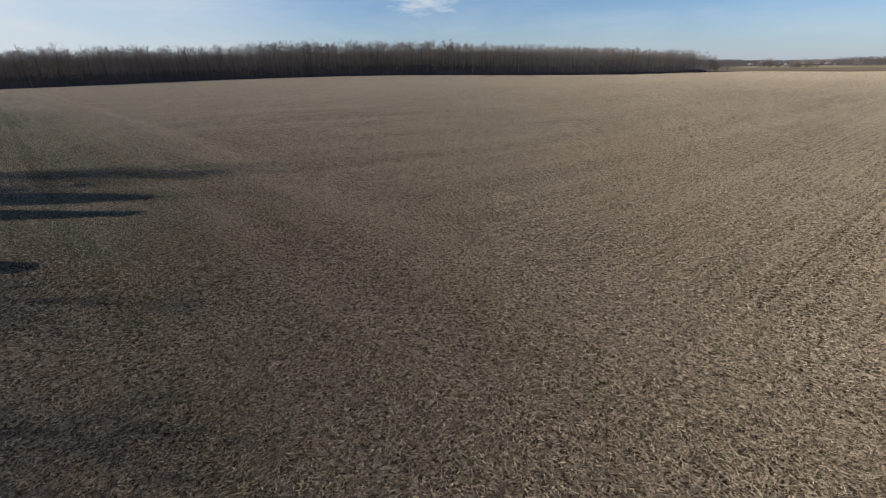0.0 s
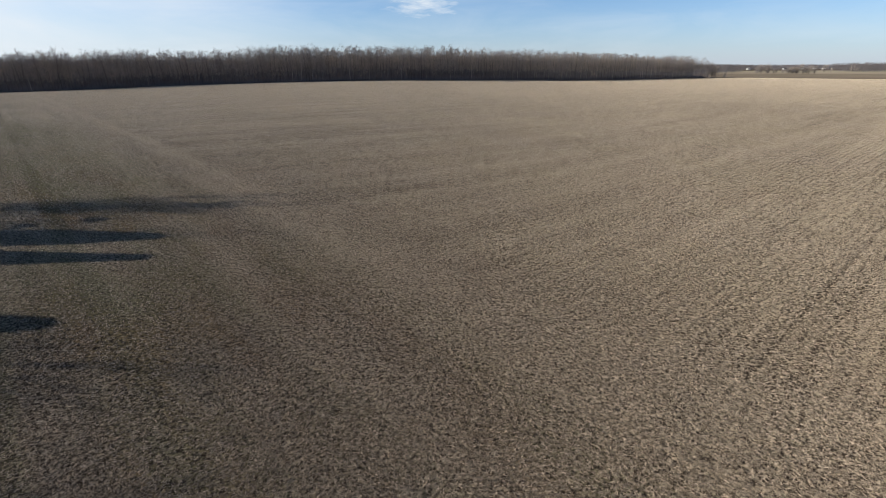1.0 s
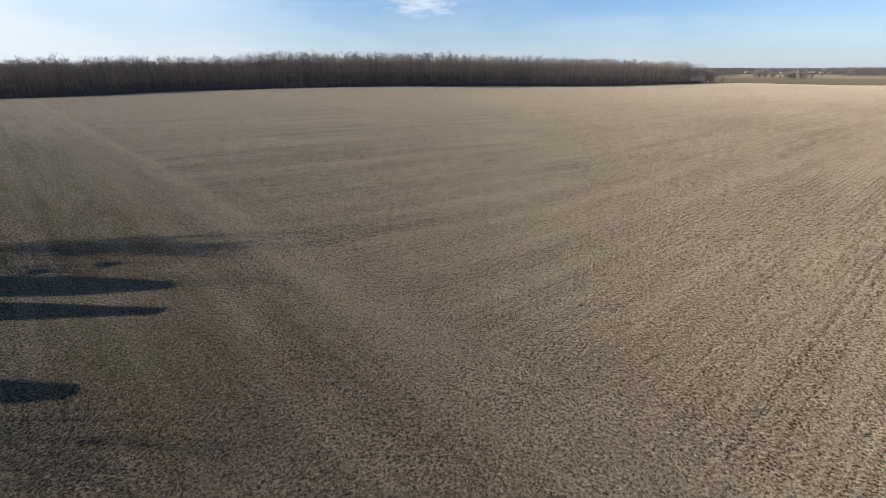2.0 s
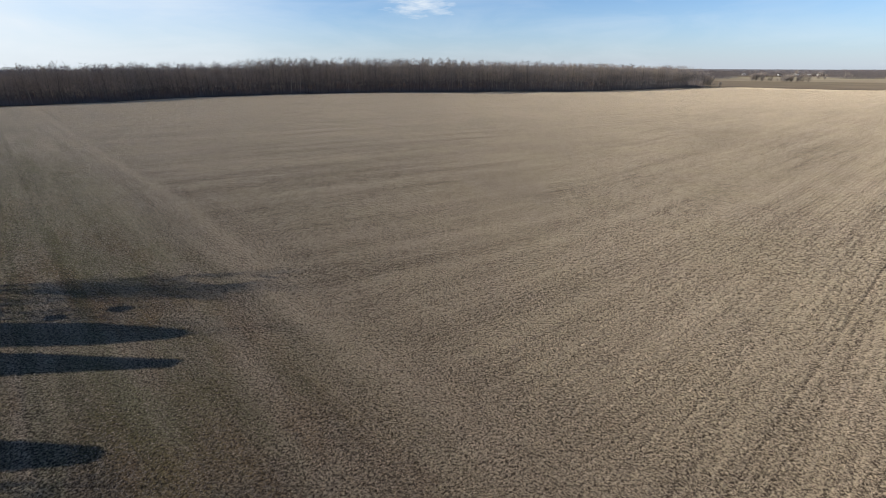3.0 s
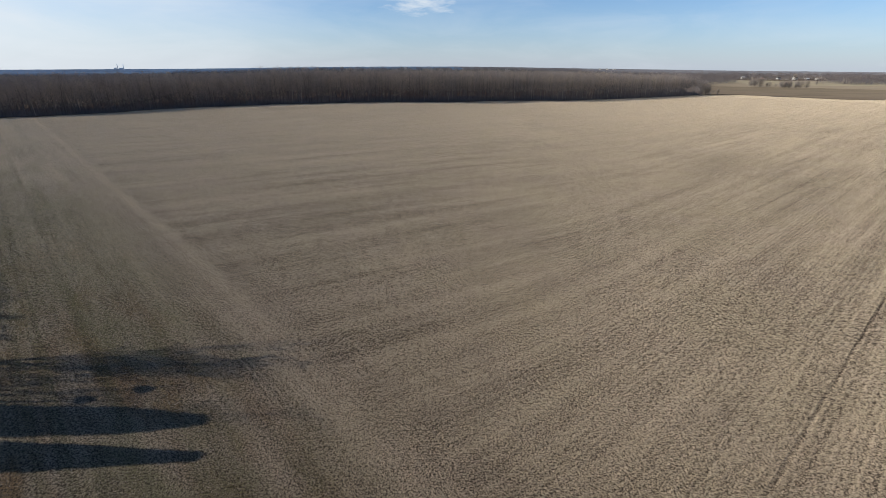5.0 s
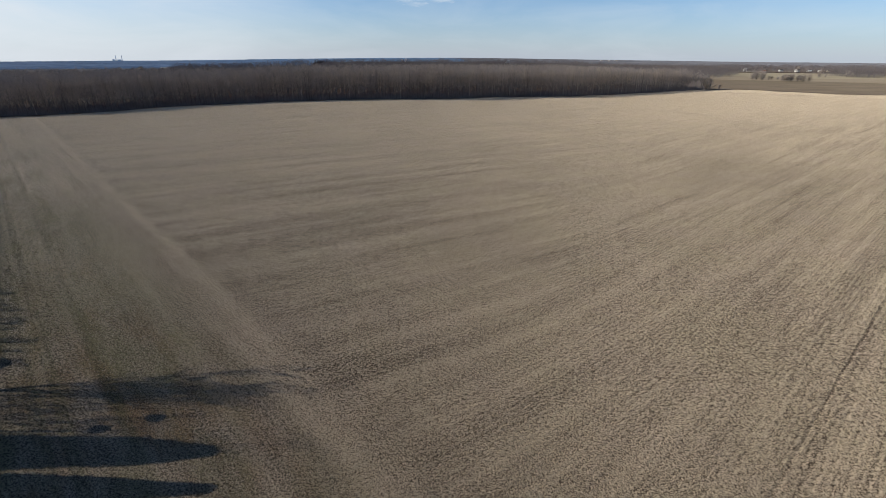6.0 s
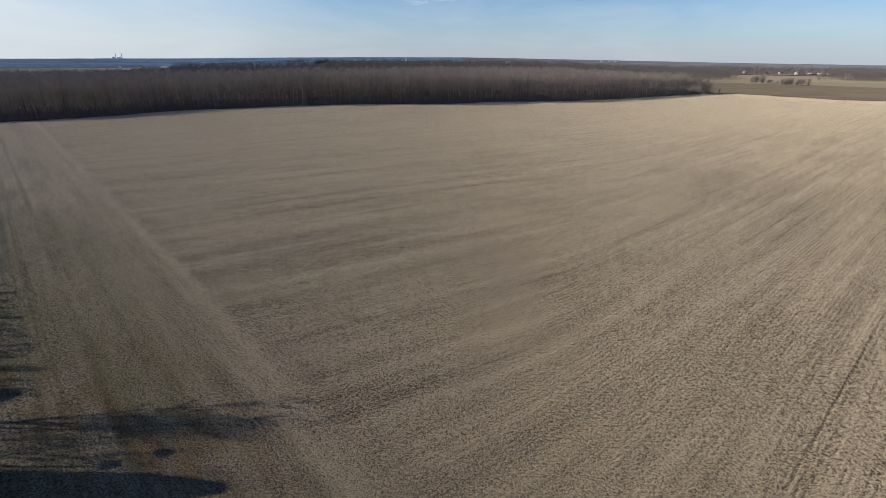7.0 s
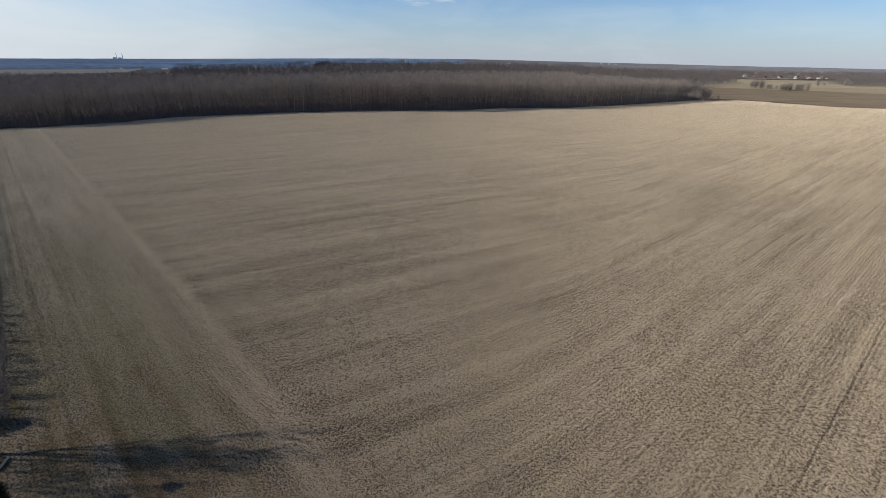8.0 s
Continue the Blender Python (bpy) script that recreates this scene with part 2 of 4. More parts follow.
# tree tops far off; a and b carry the tint of the haze
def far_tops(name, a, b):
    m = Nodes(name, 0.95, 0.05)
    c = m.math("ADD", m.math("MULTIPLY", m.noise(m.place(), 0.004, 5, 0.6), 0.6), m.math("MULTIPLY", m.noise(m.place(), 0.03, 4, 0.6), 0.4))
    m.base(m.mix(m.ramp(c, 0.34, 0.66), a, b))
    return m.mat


def grass(name, a, b):
    m = Nodes(name, 0.9, 0.1)
    p = m.place()
    c = m.math("ADD", m.math("MULTIPLY", m.noise(p, 0.25, 4), 0.55), m.math("MULTIPLY", m.noise(p, 6.0, 4), 0.45))
    m.base(m.mix(m.ramp(c, 0.35, 0.65), a, b))
    m.bump(m.noise(p, 9.0, 4), 0.8, 0.06)
    return m.mat


def bark(name, a, b, scale=3.0, by_object=True):
    m = Nodes(name, 0.9, 0.15)
    p = m.place()
    c = m.noise(p, scale, 4, 0.65)
    colour = m.mix(m.ramp(c, 0.3, 0.7), a, b)
    r = m.each() if by_object else m.island()
    colour = m.mix(m.math("MULTIPLY", r, 0.55), colour, rgb(a[0] * 0.6, a[1] * 0.6, a[2] * 0.62))
    m.base(colour)
    m.bump(c, 0.6, 0.03)
    return m.mat


def twigs(name, a, b, c):
    m = Nodes(name, 0.9, 0.1)
    r = m.island()
    big = m.noise(m.place(), 0.08, 3)
    colour = m.mix(r, a, b)
    colour = m.mix(m.ramp(big, 0.42, 0.66), colour, c)
    tone = m.ramp(m.noise(m.place(), 0.14, 3, 0.6), 0.36, 0.62)
    m.base(m.mix(m.math("MULTIPLY", tone, 0.35), colour, rgb(a[0] * 0.55, a[1] * 0.55, a[2] * 0.57)))
    return m.mat


def straw_stems(name, dark, light, power, through_light):
    m = Nodes(name, 0.75, 0.25)
    r = m.math("POWER", m.island(), power)
    colour = m.mix(r, dark, light)
    tint = m.ramp(m.noise(m.place(), 0.09, 4, 0.6), 0.35, 0.65)
    colour = m.mix(m.math("MULTIPLY", tint, 0.35), colour, m.mix(r, rgb(0.13, 0.09, 0.06), rgb(0.60, 0.48, 0.345)))
    m.base(colour)
    # thin dry straw lets some light through
    thin = m.n.new("ShaderNodeBsdfTranslucent")
    m.put(colour, thin.inputs["Color"])
    both = m.n.new("ShaderNodeMixShader")
    both.inputs[0].default_value = through_light
    m.l.new(m.bsdf.outputs[0], both.inputs[1])
    m.l.new(thin.outputs[0], both.inputs[2])
    m.l.new(both.outputs[0], m.n["Material Output"].inputs["Surface"])
    return m.mat


def plain(name, colour, rough=0.7, vary=0.12, scale=2.0, metal=0.0):
    m = Nodes(name, rough, 0.3)
    m.bsdf.inputs["Metallic"].default_value = metal
    n = m.noise(m.place(), scale, 4)
    dark = rgb(*[v * (1 - 2 * vary) for v in colour])
    m.base(m.mix(n, dark, rgb(*colour)))
    m.bump(n, 0.15, 0.01)
    return m.mat


M_STUBBLE = stubble_ground()
M_STRAW = straw_stems("straw", rgb(0.07, 0.054, 0.04), rgb(0.82, 0.69, 0.53), 1.35, 0.15)
# paler copy of straw, brightened like lit tops seen at a low angle
M_STRAW_FAR = straw_stems("brightened_far_straw", rgb(0.44, 0.38, 0.30), rgb(0.67, 0.585, 0.475), 1.0, 0.3)
M_WEED = twigs("field_weeds", rgb(0.13, 0.15, 0.06), rgb(0.24, 0.25, 0.11), rgb(0.27, 0.25, 0.13))
M_DRY = bare_field("dry_pale_field", rgb(0.25, 0.22, 0.195), rgb(0.33, 0.29, 0.25), 0.3)
M_GRAVEL = bare_field("pale_gravel", rgb(0.42, 0.40, 0.36), rgb(0.52, 0.50, 0.46), 0.1)
M_PLOUGHED = bare_field("ploughed_soil", rgb(0.10, 0.08, 0.057), rgb(0.165, 0.134, 0.098), 0.15)
M_PALE = bare_field("pale_stubble", rgb(0.18, 0.158, 0.11), rgb(0.26, 0.228, 0.165), 0.1)
M_WOODLAND_FLOOR = bare_field("woodland_floor", rgb(0.075, 0.062, 0.055), rgb(0.12, 0.098, 0.085), 0.3)
M_TAN = bare_field("tan_stubble", rgb(0.165, 0.138, 0.102), rgb(0.228, 0.192, 0.142), 0.12)
M_LAWN = grass("rough_lawn", rgb(0.06, 0.07, 0.028), rgb(0.14, 0.125, 0.06))
M_VERGE = grass("ditch_grass", rgb(0.05, 0.043, 0.026), rgb(0.12, 0.095, 0.055))
M_LITTER = grass("leaf_litter", rgb(0.066, 0.043, 0.031), rgb(0.132, 0.084, 0.058))
M_BARK = bark("grey_bark", rgb(0.11, 0.10, 0.096), rgb(0.19, 0.175, 0.167))
M_BARK_PALE = bark("pale_bark", rgb(0.34, 0.31, 0.27), rgb(0.5, 0.46, 0.41))
# woodland bark leans blue, putting some distance haze in its colour
M_BARK_FAR = bark("woodland_bark", rgb(0.130, 0.125, 0.133), rgb(0.273, 0.260, 0.270), 0.6, False)
M_TWIG = twigs("bare_twigs", rgb(0.285, 0.259, 0.252), rgb(0.400, 0.361, 0.346), rgb(0.423, 0.367, 0.328))
M_TWIG_TAN = twigs("tan_twigs", rgb(0.331, 0.287, 0.254), rgb(0.457, 0.397, 0.348), rgb(0.468, 0.399, 0.333))
M_TWIG_DARK = twigs("dark_twigs", rgb(0.249, 0.223, 0.221), rgb(0.354, 0.316, 0.304), rgb(0.328, 0.283, 0.258))
# far twigs pulled towards blue-grey: haze over the distance, put in the colour
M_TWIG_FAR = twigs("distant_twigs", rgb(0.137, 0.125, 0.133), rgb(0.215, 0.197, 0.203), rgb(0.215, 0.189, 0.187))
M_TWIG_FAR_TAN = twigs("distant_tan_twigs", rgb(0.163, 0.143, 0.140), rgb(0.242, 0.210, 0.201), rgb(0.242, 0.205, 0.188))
M_BRUSH = twigs("brush_twigs", rgb(0.10, 0.08, 0.072), rgb(0.18, 0.145, 0.125), rgb(0.16, 0.125, 0.10))
# thicket colour lifted and cooled, as haze would lighten the wood's dark foot
M_THICKET = twigs("thicket_twigs", rgb(0.166, 0.152, 0.169), rgb(0.264, 0.242, 0.256), rgb(0.246, 0.207, 0.204))
# distance haze is painted into the colours of the far tree tops
M_HAZED_WOODS = far_tops("blue_hazed_woods", rgb(0.075, 0.135, 0.227), rgb(0.200, 0.294, 0.440))
M_HAZED_GREY = far_tops("grey_hazed_woods", rgb(0.095, 0.099, 0.113), rgb(0.184, 0.184, 0.202))
M_NEEDLE = twigs("needles", rgb(0.018, 0.03, 0.014), rgb(0.045, 0.06, 0.028), rgb(0.035, 0.05, 0.022))
M_WHITE = plain("white_siding", (0.78, 0.77, 0.74), 0.6)
M_CREAM = plain("cream_siding", (0.6, 0.53, 0.42), 0.6)
M_BRICK = plain("red_brick", (0.3, 0.13, 0.09), 0.85)
M_ROOF = plain("dark_shingle", (0.09, 0.08, 0.078), 0.9)
M_TIN = plain("tin_roof", (0.55, 0.56, 0.57), 0.4)
M_GLASS = plain("dark_pane", (0.03, 0.035, 0.04), 0.1)
M_WOOD = plain("weathered_wood", (0.3, 0.24, 0.18), 0.85, 0.2, 6.0)
# pale blue puts the haze over the far power station in its colour
M_HAZED_CLADDING = plain("hazed_cladding", (0.70, 0.77, 0.84), 0.6, 0.05, 0.05)


# ---- builders ----
def level(x, y):
    """The lie of the land: a low swell ahead, falling away to both sides; its far part fits the skyline to the camera's
    view.
    """
    x, y = np.asarray(x, float), np.asarray(y, float)
    r = np.hypot(x, y)
    a = np.degrees(np.arctan2(x, y)) + 9
    front = np.clip((y / np.maximum(r, 1e-6) + 0.2) / 0.5, 0, 1)
    front = front * front * (3 - 2 * front)
    w = np.clip(r / 450, 0, 1) ** 2
    # far rise ahead and drop to the left bend the skyline to fit the view
    far = np.clip((r - 1300) / 2000, 0, 1)
    lens_bow = 19 * far * far * (3 - 2 * far) * np.exp(-((a - 8) / 26) ** 2)
    fall = np.clip((r - 1500) / 2500, 0, 1)
    plain = 13 * fall * fall * (3 - 2 * fall) * np.clip((-a + 12) / 30, 0, 1)
    return ((-3.3 + 5.8 * np.exp(-(a / np.where(a < 0, 34, 24)) ** 2)) * w + lens_bow - plain) * front


def lumps(x, y, size, seed):
    """Smooth random lumps between 0 and 1, of that size in metres."""
    g = np.random.default_rng(seed).uniform(0, 1, (256, 256))
    u, v = x / size, y / size
    i, j = np.floor(u).astype(int), np.floor(v).astype(int)
    a, b = u - i, v - j
    a, b = a * a * (3 - 2 * a), b * b * (3 - 2 * b)
    i0, i1, j0, j1 = i % 256, (i + 1) % 256, j % 256, (j + 1) % 256
    return (g[i0, j0] * (1 - a) + g[i1, j0] * a) * (1 - b) + (g[i0, j1] * (1 - a) + g[i1, j1] * a) * b


def lz(x, y):
    return float(level(x, y))


def mesh_of(name, v, f, mats, index=None, smooth=False):
    me = bpy.data.meshes.new(name)
    v, f = np.asarray(v, np.float32), np.asarray(f, np.int32)
    k = f.shape[1]
    me.vertices.add(len(v))
    me.vertices.foreach_set("co", v.ravel())
    me.loops.add(f.size)
    me.loops.foreach_set("vertex_index", f.ravel())
    me.polygons.add(len(f))
    me.polygons.foreach_set("loop_start", np.arange(len(f), dtype=np.int32) * k)
    me.polygons.foreach_set("loop_total", np.full(len(f), k, np.int32))
    for mt in mats:
        me.materials.append(mt)
    if index is not None:
        me.polygons.foreach_set("material_index", np.asarray(index, np.int32))
    me.polygons.foreach_set("use_smooth", np.full(len(f), smooth))
    me.update(calc_edges=True)
    me.validate()
    return me


def part(name, bm, material, parent, label=""):
    me = bpy.data.meshes.new(name)
    bm.to_mesh(me)
    bm.free()
    me.materials.append(material)
    ob = new(name, me)
    ob.parent = parent
    if label:
        ob["label"] = label
    return ob


def child(name, me, parent, label=""):
    ob = new(name, me)
    ob.parent = parent
    if label:
        ob["label"] = label
    return ob


def box(bm, cx, cy, cz, sx, sy, sz, bevel=0.0):
    made = bmesh.ops.create_cube(bm, size=1.0, matrix=Matrix.Translation((cx, cy, cz)) @ Matrix.Diagonal((sx, sy, sz, 1)))
    if bevel:
        edges = list({e for v in made["verts"] for e in v.link_edges})
        bmesh.ops.bevel(bm, geom=edges, offset=bevel, segments=1, affect="EDGES")
    return bm


def thing(name, m, label, category, group="", kind=""):
    ob = new(name)
    ob.matrix_world = m
    return tagged(ob, label, category, group, kind)


class Pieces:
    """Collects triangles."""

    def __init__(self):
        self.v, self.f, self.n = [], [], 0

    def add(self, v, f):
        self.v.append(np.asarray(v, float))
        self.f.append(np.asarray(f, int) + self.n)
        self.n += len(v)

    def tube(self, pts, radii, sides=5):
        pts = [Vector(p) for p in pts]
        rings, n = [], len(pts)
        for i, p in enumerate(pts):
            d = (pts[min(i + 1, n - 1)] - pts[max(i - 1, 0)]).normalized()
            a = d.orthogonal().normalized()
            b = d.cross(a)
            for k in range(sides):
                t = 2 * math.pi * k / sides
                rings.append(p + (a * math.cos(t) + b * math.sin(t)) * radii[i])
        f = []
        for i in range(n - 1):
            for k in range(sides):
                a0, a1 = i * sides + k, i * sides + (k + 1) % sides
                f += [(a0, a1, a1 + sides), (a0, a1 + sides, a0 + sides)]
        top = (n - 1) * sides
        f += [(top, top + k, top + k + 1) for k in range(1, sides - 1)]
        self.add([tuple(q) for q in rings], f)

    def blade(self, a, b, w, side):
        """A thin tapering shoot from a to b."""
        s = side * (w / 2)
        self.add([tuple(a - s), tuple(a + s), tuple(b)], [(0, 1, 2)])

    def mesh(self, name, mats, smooth=False):
        return mesh_of(name, np.concatenate(self.v), np.concatenate(self.f), mats, None, smooth)


def rand_dir(rng):
    v = Vector(rng.normal(size=3))
    return v.normalized()


def bare_tree(rng, h, spread, clear, limbs, shoots, r0, shoot_w, stems=1, lean=0.03, flare=1.0):
    """Meshes of a leafless tree: the trunk with its limbs, and the crown of fine shoots."""
    wood, crown = Pieces(), Pieces()
    for s in range(stems):
        az0 = rng.uniform(0, 2 * math.pi) if stems == 1 else 2 * math.pi * s / stems + rng.uniform(-0.5, 0.5)
        tilt = lean if stems == 1 else rng.uniform(0.16, 0.34)
        hh = h * (1 if s == 0 else rng.uniform(0.75, 0.98))
        n, p = 9, []
        off = Vector((0, 0, 0))
        for i in range(n + 1):
            t = i / n
            off = off + Vector((rng.normal(0, 0.012), rng.normal(0, 0.012), 0)) * h
            bend = tilt * hh * t * (1 - 0.35 * t)
            p.append(Vector((math.cos(az0) * bend, math.sin(az0) * bend, t * hh)) + off * (t > 0))
        p[0].z = -0.3
        rr = [r0 * (1 - 0.93 * (i / n) ** 0.85) * (1.35 if i == 0 else 1) for i in range(n + 1)]
        wood.tube(p, rr, 6)
        for k in range(limbs // stems):
            t = clear + (0.97 - clear) * (k + rng.uniform(0, 1)) / (limbs // stems)
            i = min(int(t * n), n - 1)
            q = p[i].lerp(p[i + 1], t * n - i)
            u = (t - clear) / (1 - clear)
            reach = spread * (0.55 + 0.45 * math.sin(math.pi * min(1, 0.25 + 0.8 * u)) ** 0.8) * rng.uniform(0.6, 1.15)
            az = k * 2.4 + rng.uniform(-0.5, 0.5)
            up = (rng.uniform(0.5, 1.1) + 0.4 * u) * flare
            d = Vector((math.cos(az), math.sin(az), up)).normalized()
            pts, w = [q], r0 * (1 - 0.9 * t) * 0.5 + 0.012
            steps = 3
            for j in range(steps):
                d = (d + Vector((0, 0, 0.16)) + rand_dir(rng) * 0.16).normalized()
                pts.append(pts[-1] + d * reach / steps)
            wood.tube(pts, [w * (1 - 0.85 * j / steps) for j in range(steps + 1)], 3)
            for j in range(shoots):
                a = rng.uniform(0.15, 1.0) * steps
                i2 = min(int(a), steps - 1)
                b = pts[i2].lerp(pts[i2 + 1], a - i2)
                e = (d * 0.7 + Vector((0, 0, 0.45)) + rand_dir(rng) * 0.85).normalized()
                ln = reach * rng.uniform(0.22, 0.55)
                tip = b + e * ln
                side = e.cross(rand_dir(rng)).normalized()
                crown.blade(b, tip, shoot_w * rng.uniform(0.7, 1.4), side)
                for kk in range(2):
                    c = b.lerp(tip, rng.uniform(0.25, 0.7))
                    e2 = (e + rand_dir(rng) * 0.8).normalized()
                    crown.blade(c, c + e2 * ln * rng.uniform(0.35, 0.6), shoot_w * 0.6, e2.cross(rand_dir(rng)).normalized())
    return wood, crown


def grow(name, wood, crown, bark_mat, twig_mat, m, label, category, group=""):
    ob = thing(name, m, label, category, group)
    child("trunk", wood.mesh("trunk", [bark_mat], True), ob)
    child("crown", crown.mesh("crown", [twig_mat]), ob)
    return ob


def woodland(name, x, y, h, wide, blades, blade_w, trunk_r, rng, mats, label, clear=0.4):
    """Many leafless trees in one mesh: a three-sided trunk each, and a dome of twig clusters on it."""
    n = len(x)
    z = level(x, y)
    t = np.arange(3) * 2 * np.pi / 3
    tv = np.zeros((n, 6, 3))
    sway = rng.normal(0, 0.02, (n, 2)) * h[:, None]
    for k in range(3):
        for j, (zz, rr) in enumerate(((-0.3, 1.0), (0.85, 0.25))):
            tv[:, j * 3 + k, 0] = x + np.cos(t[k]) * trunk_r * rr + (sway[:, 0] if j else 0)
            tv[:, j * 3 + k, 1] = y + np.sin(t[k]) * trunk_r * rr + (sway[:, 1] if j else 0)
            tv[:, j * 3 + k, 2] = z + (h * 0.85 if j else zz)
    tf = np.array([(0, 1, 4), (0, 4, 3), (1, 2, 5), (1, 5, 4), (2, 0, 3), (2, 3, 5)])
    tf = (tf[None] + (np.arange(n) * 6)[:, None, None]).reshape(-1, 3)
    # clusters on a dome, each a spray of shoots round its middle
    per = 6
    c = max(2, blades // per)
    u = rng.uniform(0, 1, (n, c)) ** 0.75
    az = rng.uniform(0, 2 * np.pi, (n, c))
    rad = wide[:, None] * np.sqrt(np.clip(1 - (u * 1.5 - 0.55) ** 2, 0.04, 1)) * rng.uniform(0.35, 1.0, (n, c))
    mid = np.stack([x[:, None] + np.cos(az) * rad + sway[:, :1] * u, y[:, None] + np.sin(az) * rad + sway[:, 1:] * u,
                    z[:, None] + h[:, None] * (clear + (0.95 - clear) * u)], -1)
    out = np.stack([np.cos(az) * 0.55, np.sin(az) * 0.55, np.full(az.shape, 0.5)], -1)
    mid, out = np.repeat(mid, per, 1), np.repeat(out, per, 1)
    d = out + rng.normal(0, 0.75, out.shape)
    d /= np.linalg.norm(d, axis=-1, keepdims=True)
    ln = (h[:, None] * rng.uniform(0.035, 0.085, (n, c * per)))[..., None]
    mid = mid + rng.normal(0, 0.75, d.shape)
    base = mid - d * ln * 0.35
    tip = mid + d * ln
    side = np.cross(d, rng.normal(size=d.shape))
    side /= np.linalg.norm(side, axis=-1, keepdims=True)
    w = blade_w * rng.uniform(0.6, 1.4, (n, c * per, 1)) / 2
    bv = np.stack([base - side * w, base + side * w, tip], 2).reshape(-1, 3)
    bf = np.arange(len(bv)).reshape(-1, 3)
    v = np.concatenate([tv.reshape(-1, 3), bv])
    f = np.concatenate([tf, bf + n * 6])
    # each tree has one tone of twig
    tone = rng.integers(1, len(mats), n)
    idx = np.concatenate([np.zeros(len(tf)), np.repeat(tone, c * per)])
    ob = new(name, mesh_of(name, v, f, mats, idx))
    return tagged(ob, label, "woodland", "", "stuff")


# ---- land ----
EDGE = [(-520, 250), (-303, 325), (-271, 335), (-240, 352), (-215, 380), (-176, 398), (-130, 416), (-85, 430), (-40, 440),
        (5, 452), (68, 497), (130, 520), (210, 572), (290, 628), (352, 668)]
DITCH = [(362, 673), (406, 678), (429, 664), (455, 635), (483, 595), (533, 582), (640, 556), (1000, 470)]
FIELD_END = np.array(EDGE + DITCH, float)


def field_end(x):
    """How far the field reaches, at x."""
    return np.interp(x, FIELD_END[:, 0], FIELD_END[:, 1])


def ground_sheet():
    rings = np.concatenate([[0.01], np.geomspace(4, 4960, 180)])
    sectors = 240
    a = np.linspace(0, 2 * np.pi, sectors, endpoint=False)
    x = (rings[:, None] * np.cos(a)).ravel()
    y = (rings[:, None] * np.sin(a) - 25).ravel()
    v = np.stack([x, y, level(x, y)], 1)
    k = np.arange(sectors)
    k1 = (k + 1) % sectors
    f = np.concatenate([np.stack([i * sectors + k, (i + 1) * sectors + k, (i + 1) * sectors + k1, i * sectors + k1], 1) for i in range(len(rings) - 1)])
    c = v[f].mean(1)
    beyond = (c[:, 1] > field_end(c[:, 0]) + 6) | (np.abs(c[:, 0]) > 1000)
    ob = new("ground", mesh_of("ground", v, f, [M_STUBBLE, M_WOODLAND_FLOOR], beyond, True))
    return tagged(ob, "harvested field of pale stubble and dark soil", "field", "", "structure")


ground_sheet()


def along(line, n):
    """n + 1 points at even steps along a line of points."""
    line = np.array(line, float)
    d = np.concatenate([[0], np.cumsum(np.hypot(*np.diff(line, axis=0).T))])
    t = np.linspace(0, d[-1], n + 1)
    return np.stack([np.interp(t, d, line[:, 0]), np.interp(t, d, line[:, 1])], 1)


def land_strip(name, near, far, mat, label, up, n=80, rows=30, category="field"):
    """A piece of land between two lines, following the lie of the ground."""
    A, B = along(near, n), along(far, n)
    s = np.linspace(0, 1, rows + 1)[None, :, None]
    P = A[:, None] * (1 - s) + B[:, None] * s
    x, y = P[..., 0].ravel(), P[..., 1].ravel()
    v = np.stack([x, y, level(x, y) + up], 1)
    i, j = np.meshgrid(np.arange(n), np.arange(rows), indexing="ij")
    a = (i * (rows + 1) + j).ravel()
    f = np.stack([a, a + rows + 1, a + rows + 2, a + 1], 1)
    ob = new(name, mesh_of(name, v, f, [mat], None, True))
    return tagged(ob, label, category, "", "structure")


# beyond the field: the wood's floor, a ploughed field, pale fields and meadow to the skyline

def edge_at(s):
    """A point on the wood's edge, s metres along it, and the way in."""
    for (x0, y0), (x1, y1) in zip(EDGE, EDGE[1:]):
        d = math.hypot(x1 - x0, y1 - y0)
        if s <= d:
            t = s / d
            return x0 + (x1 - x0) * t, y0 + (y1 - y0) * t, (-(y1 - y0) / d, (x1 - x0) / d)
        s -= d
    return None


EDGE_LENGTH = sum(math.hypot(b[0] - a[0], b[1] - a[1]) for a, b in zip(EDGE, EDGE[1:]))

BROWN_TOP = [(520, 985), (570, 962), (604, 943), (650, 922), (704, 901), (765, 845), (850, 800), (1300, 640)]
SHRUB_LINE = [(640, 1215), (680, 1180), (718, 1143), (755, 1066), (847, 1029), (927, 1027), (1050, 1000), (1500, 850)]
PALE_TOP = [(750, 1330), (800, 1400), (847, 1435), (994, 1410), (1105, 1347), (1250, 1330), (1400, 1300), (1800, 1200)]
land_strip("ploughed_field", DITCH, BROWN_TOP, M_PLOUGHED, "bare brown ploughed field", 0.10)
land_strip("tan_field", BROWN_TOP, SHRUB_LINE, M_TAN, "tan field of old stubble", 0.10)
land_strip("pale_field", SHRUB_LINE, PALE_TOP, M_PALE, "pale dry field before the houses", 0.10)
land_strip("far_road", [(880, 1500), (928, 1540), (1002, 1493), (1068, 1512), (1146, 1501), (1300, 1476)], [(890, 1508), (934, 1549), (1004, 1502), (1068, 1521), (1147, 1510), (1302, 1485)], M_GRAVEL,
           "pale gravel road before the far houses", 0.2, 80, 2, "road")
land_strip("ditch", [(x, y - 3) for x, y in DITCH], [(x, y + 5) for x, y in DITCH], M_VERGE, "dark grassy ditch between two fields", 0.16, 120, 2, "ditch")
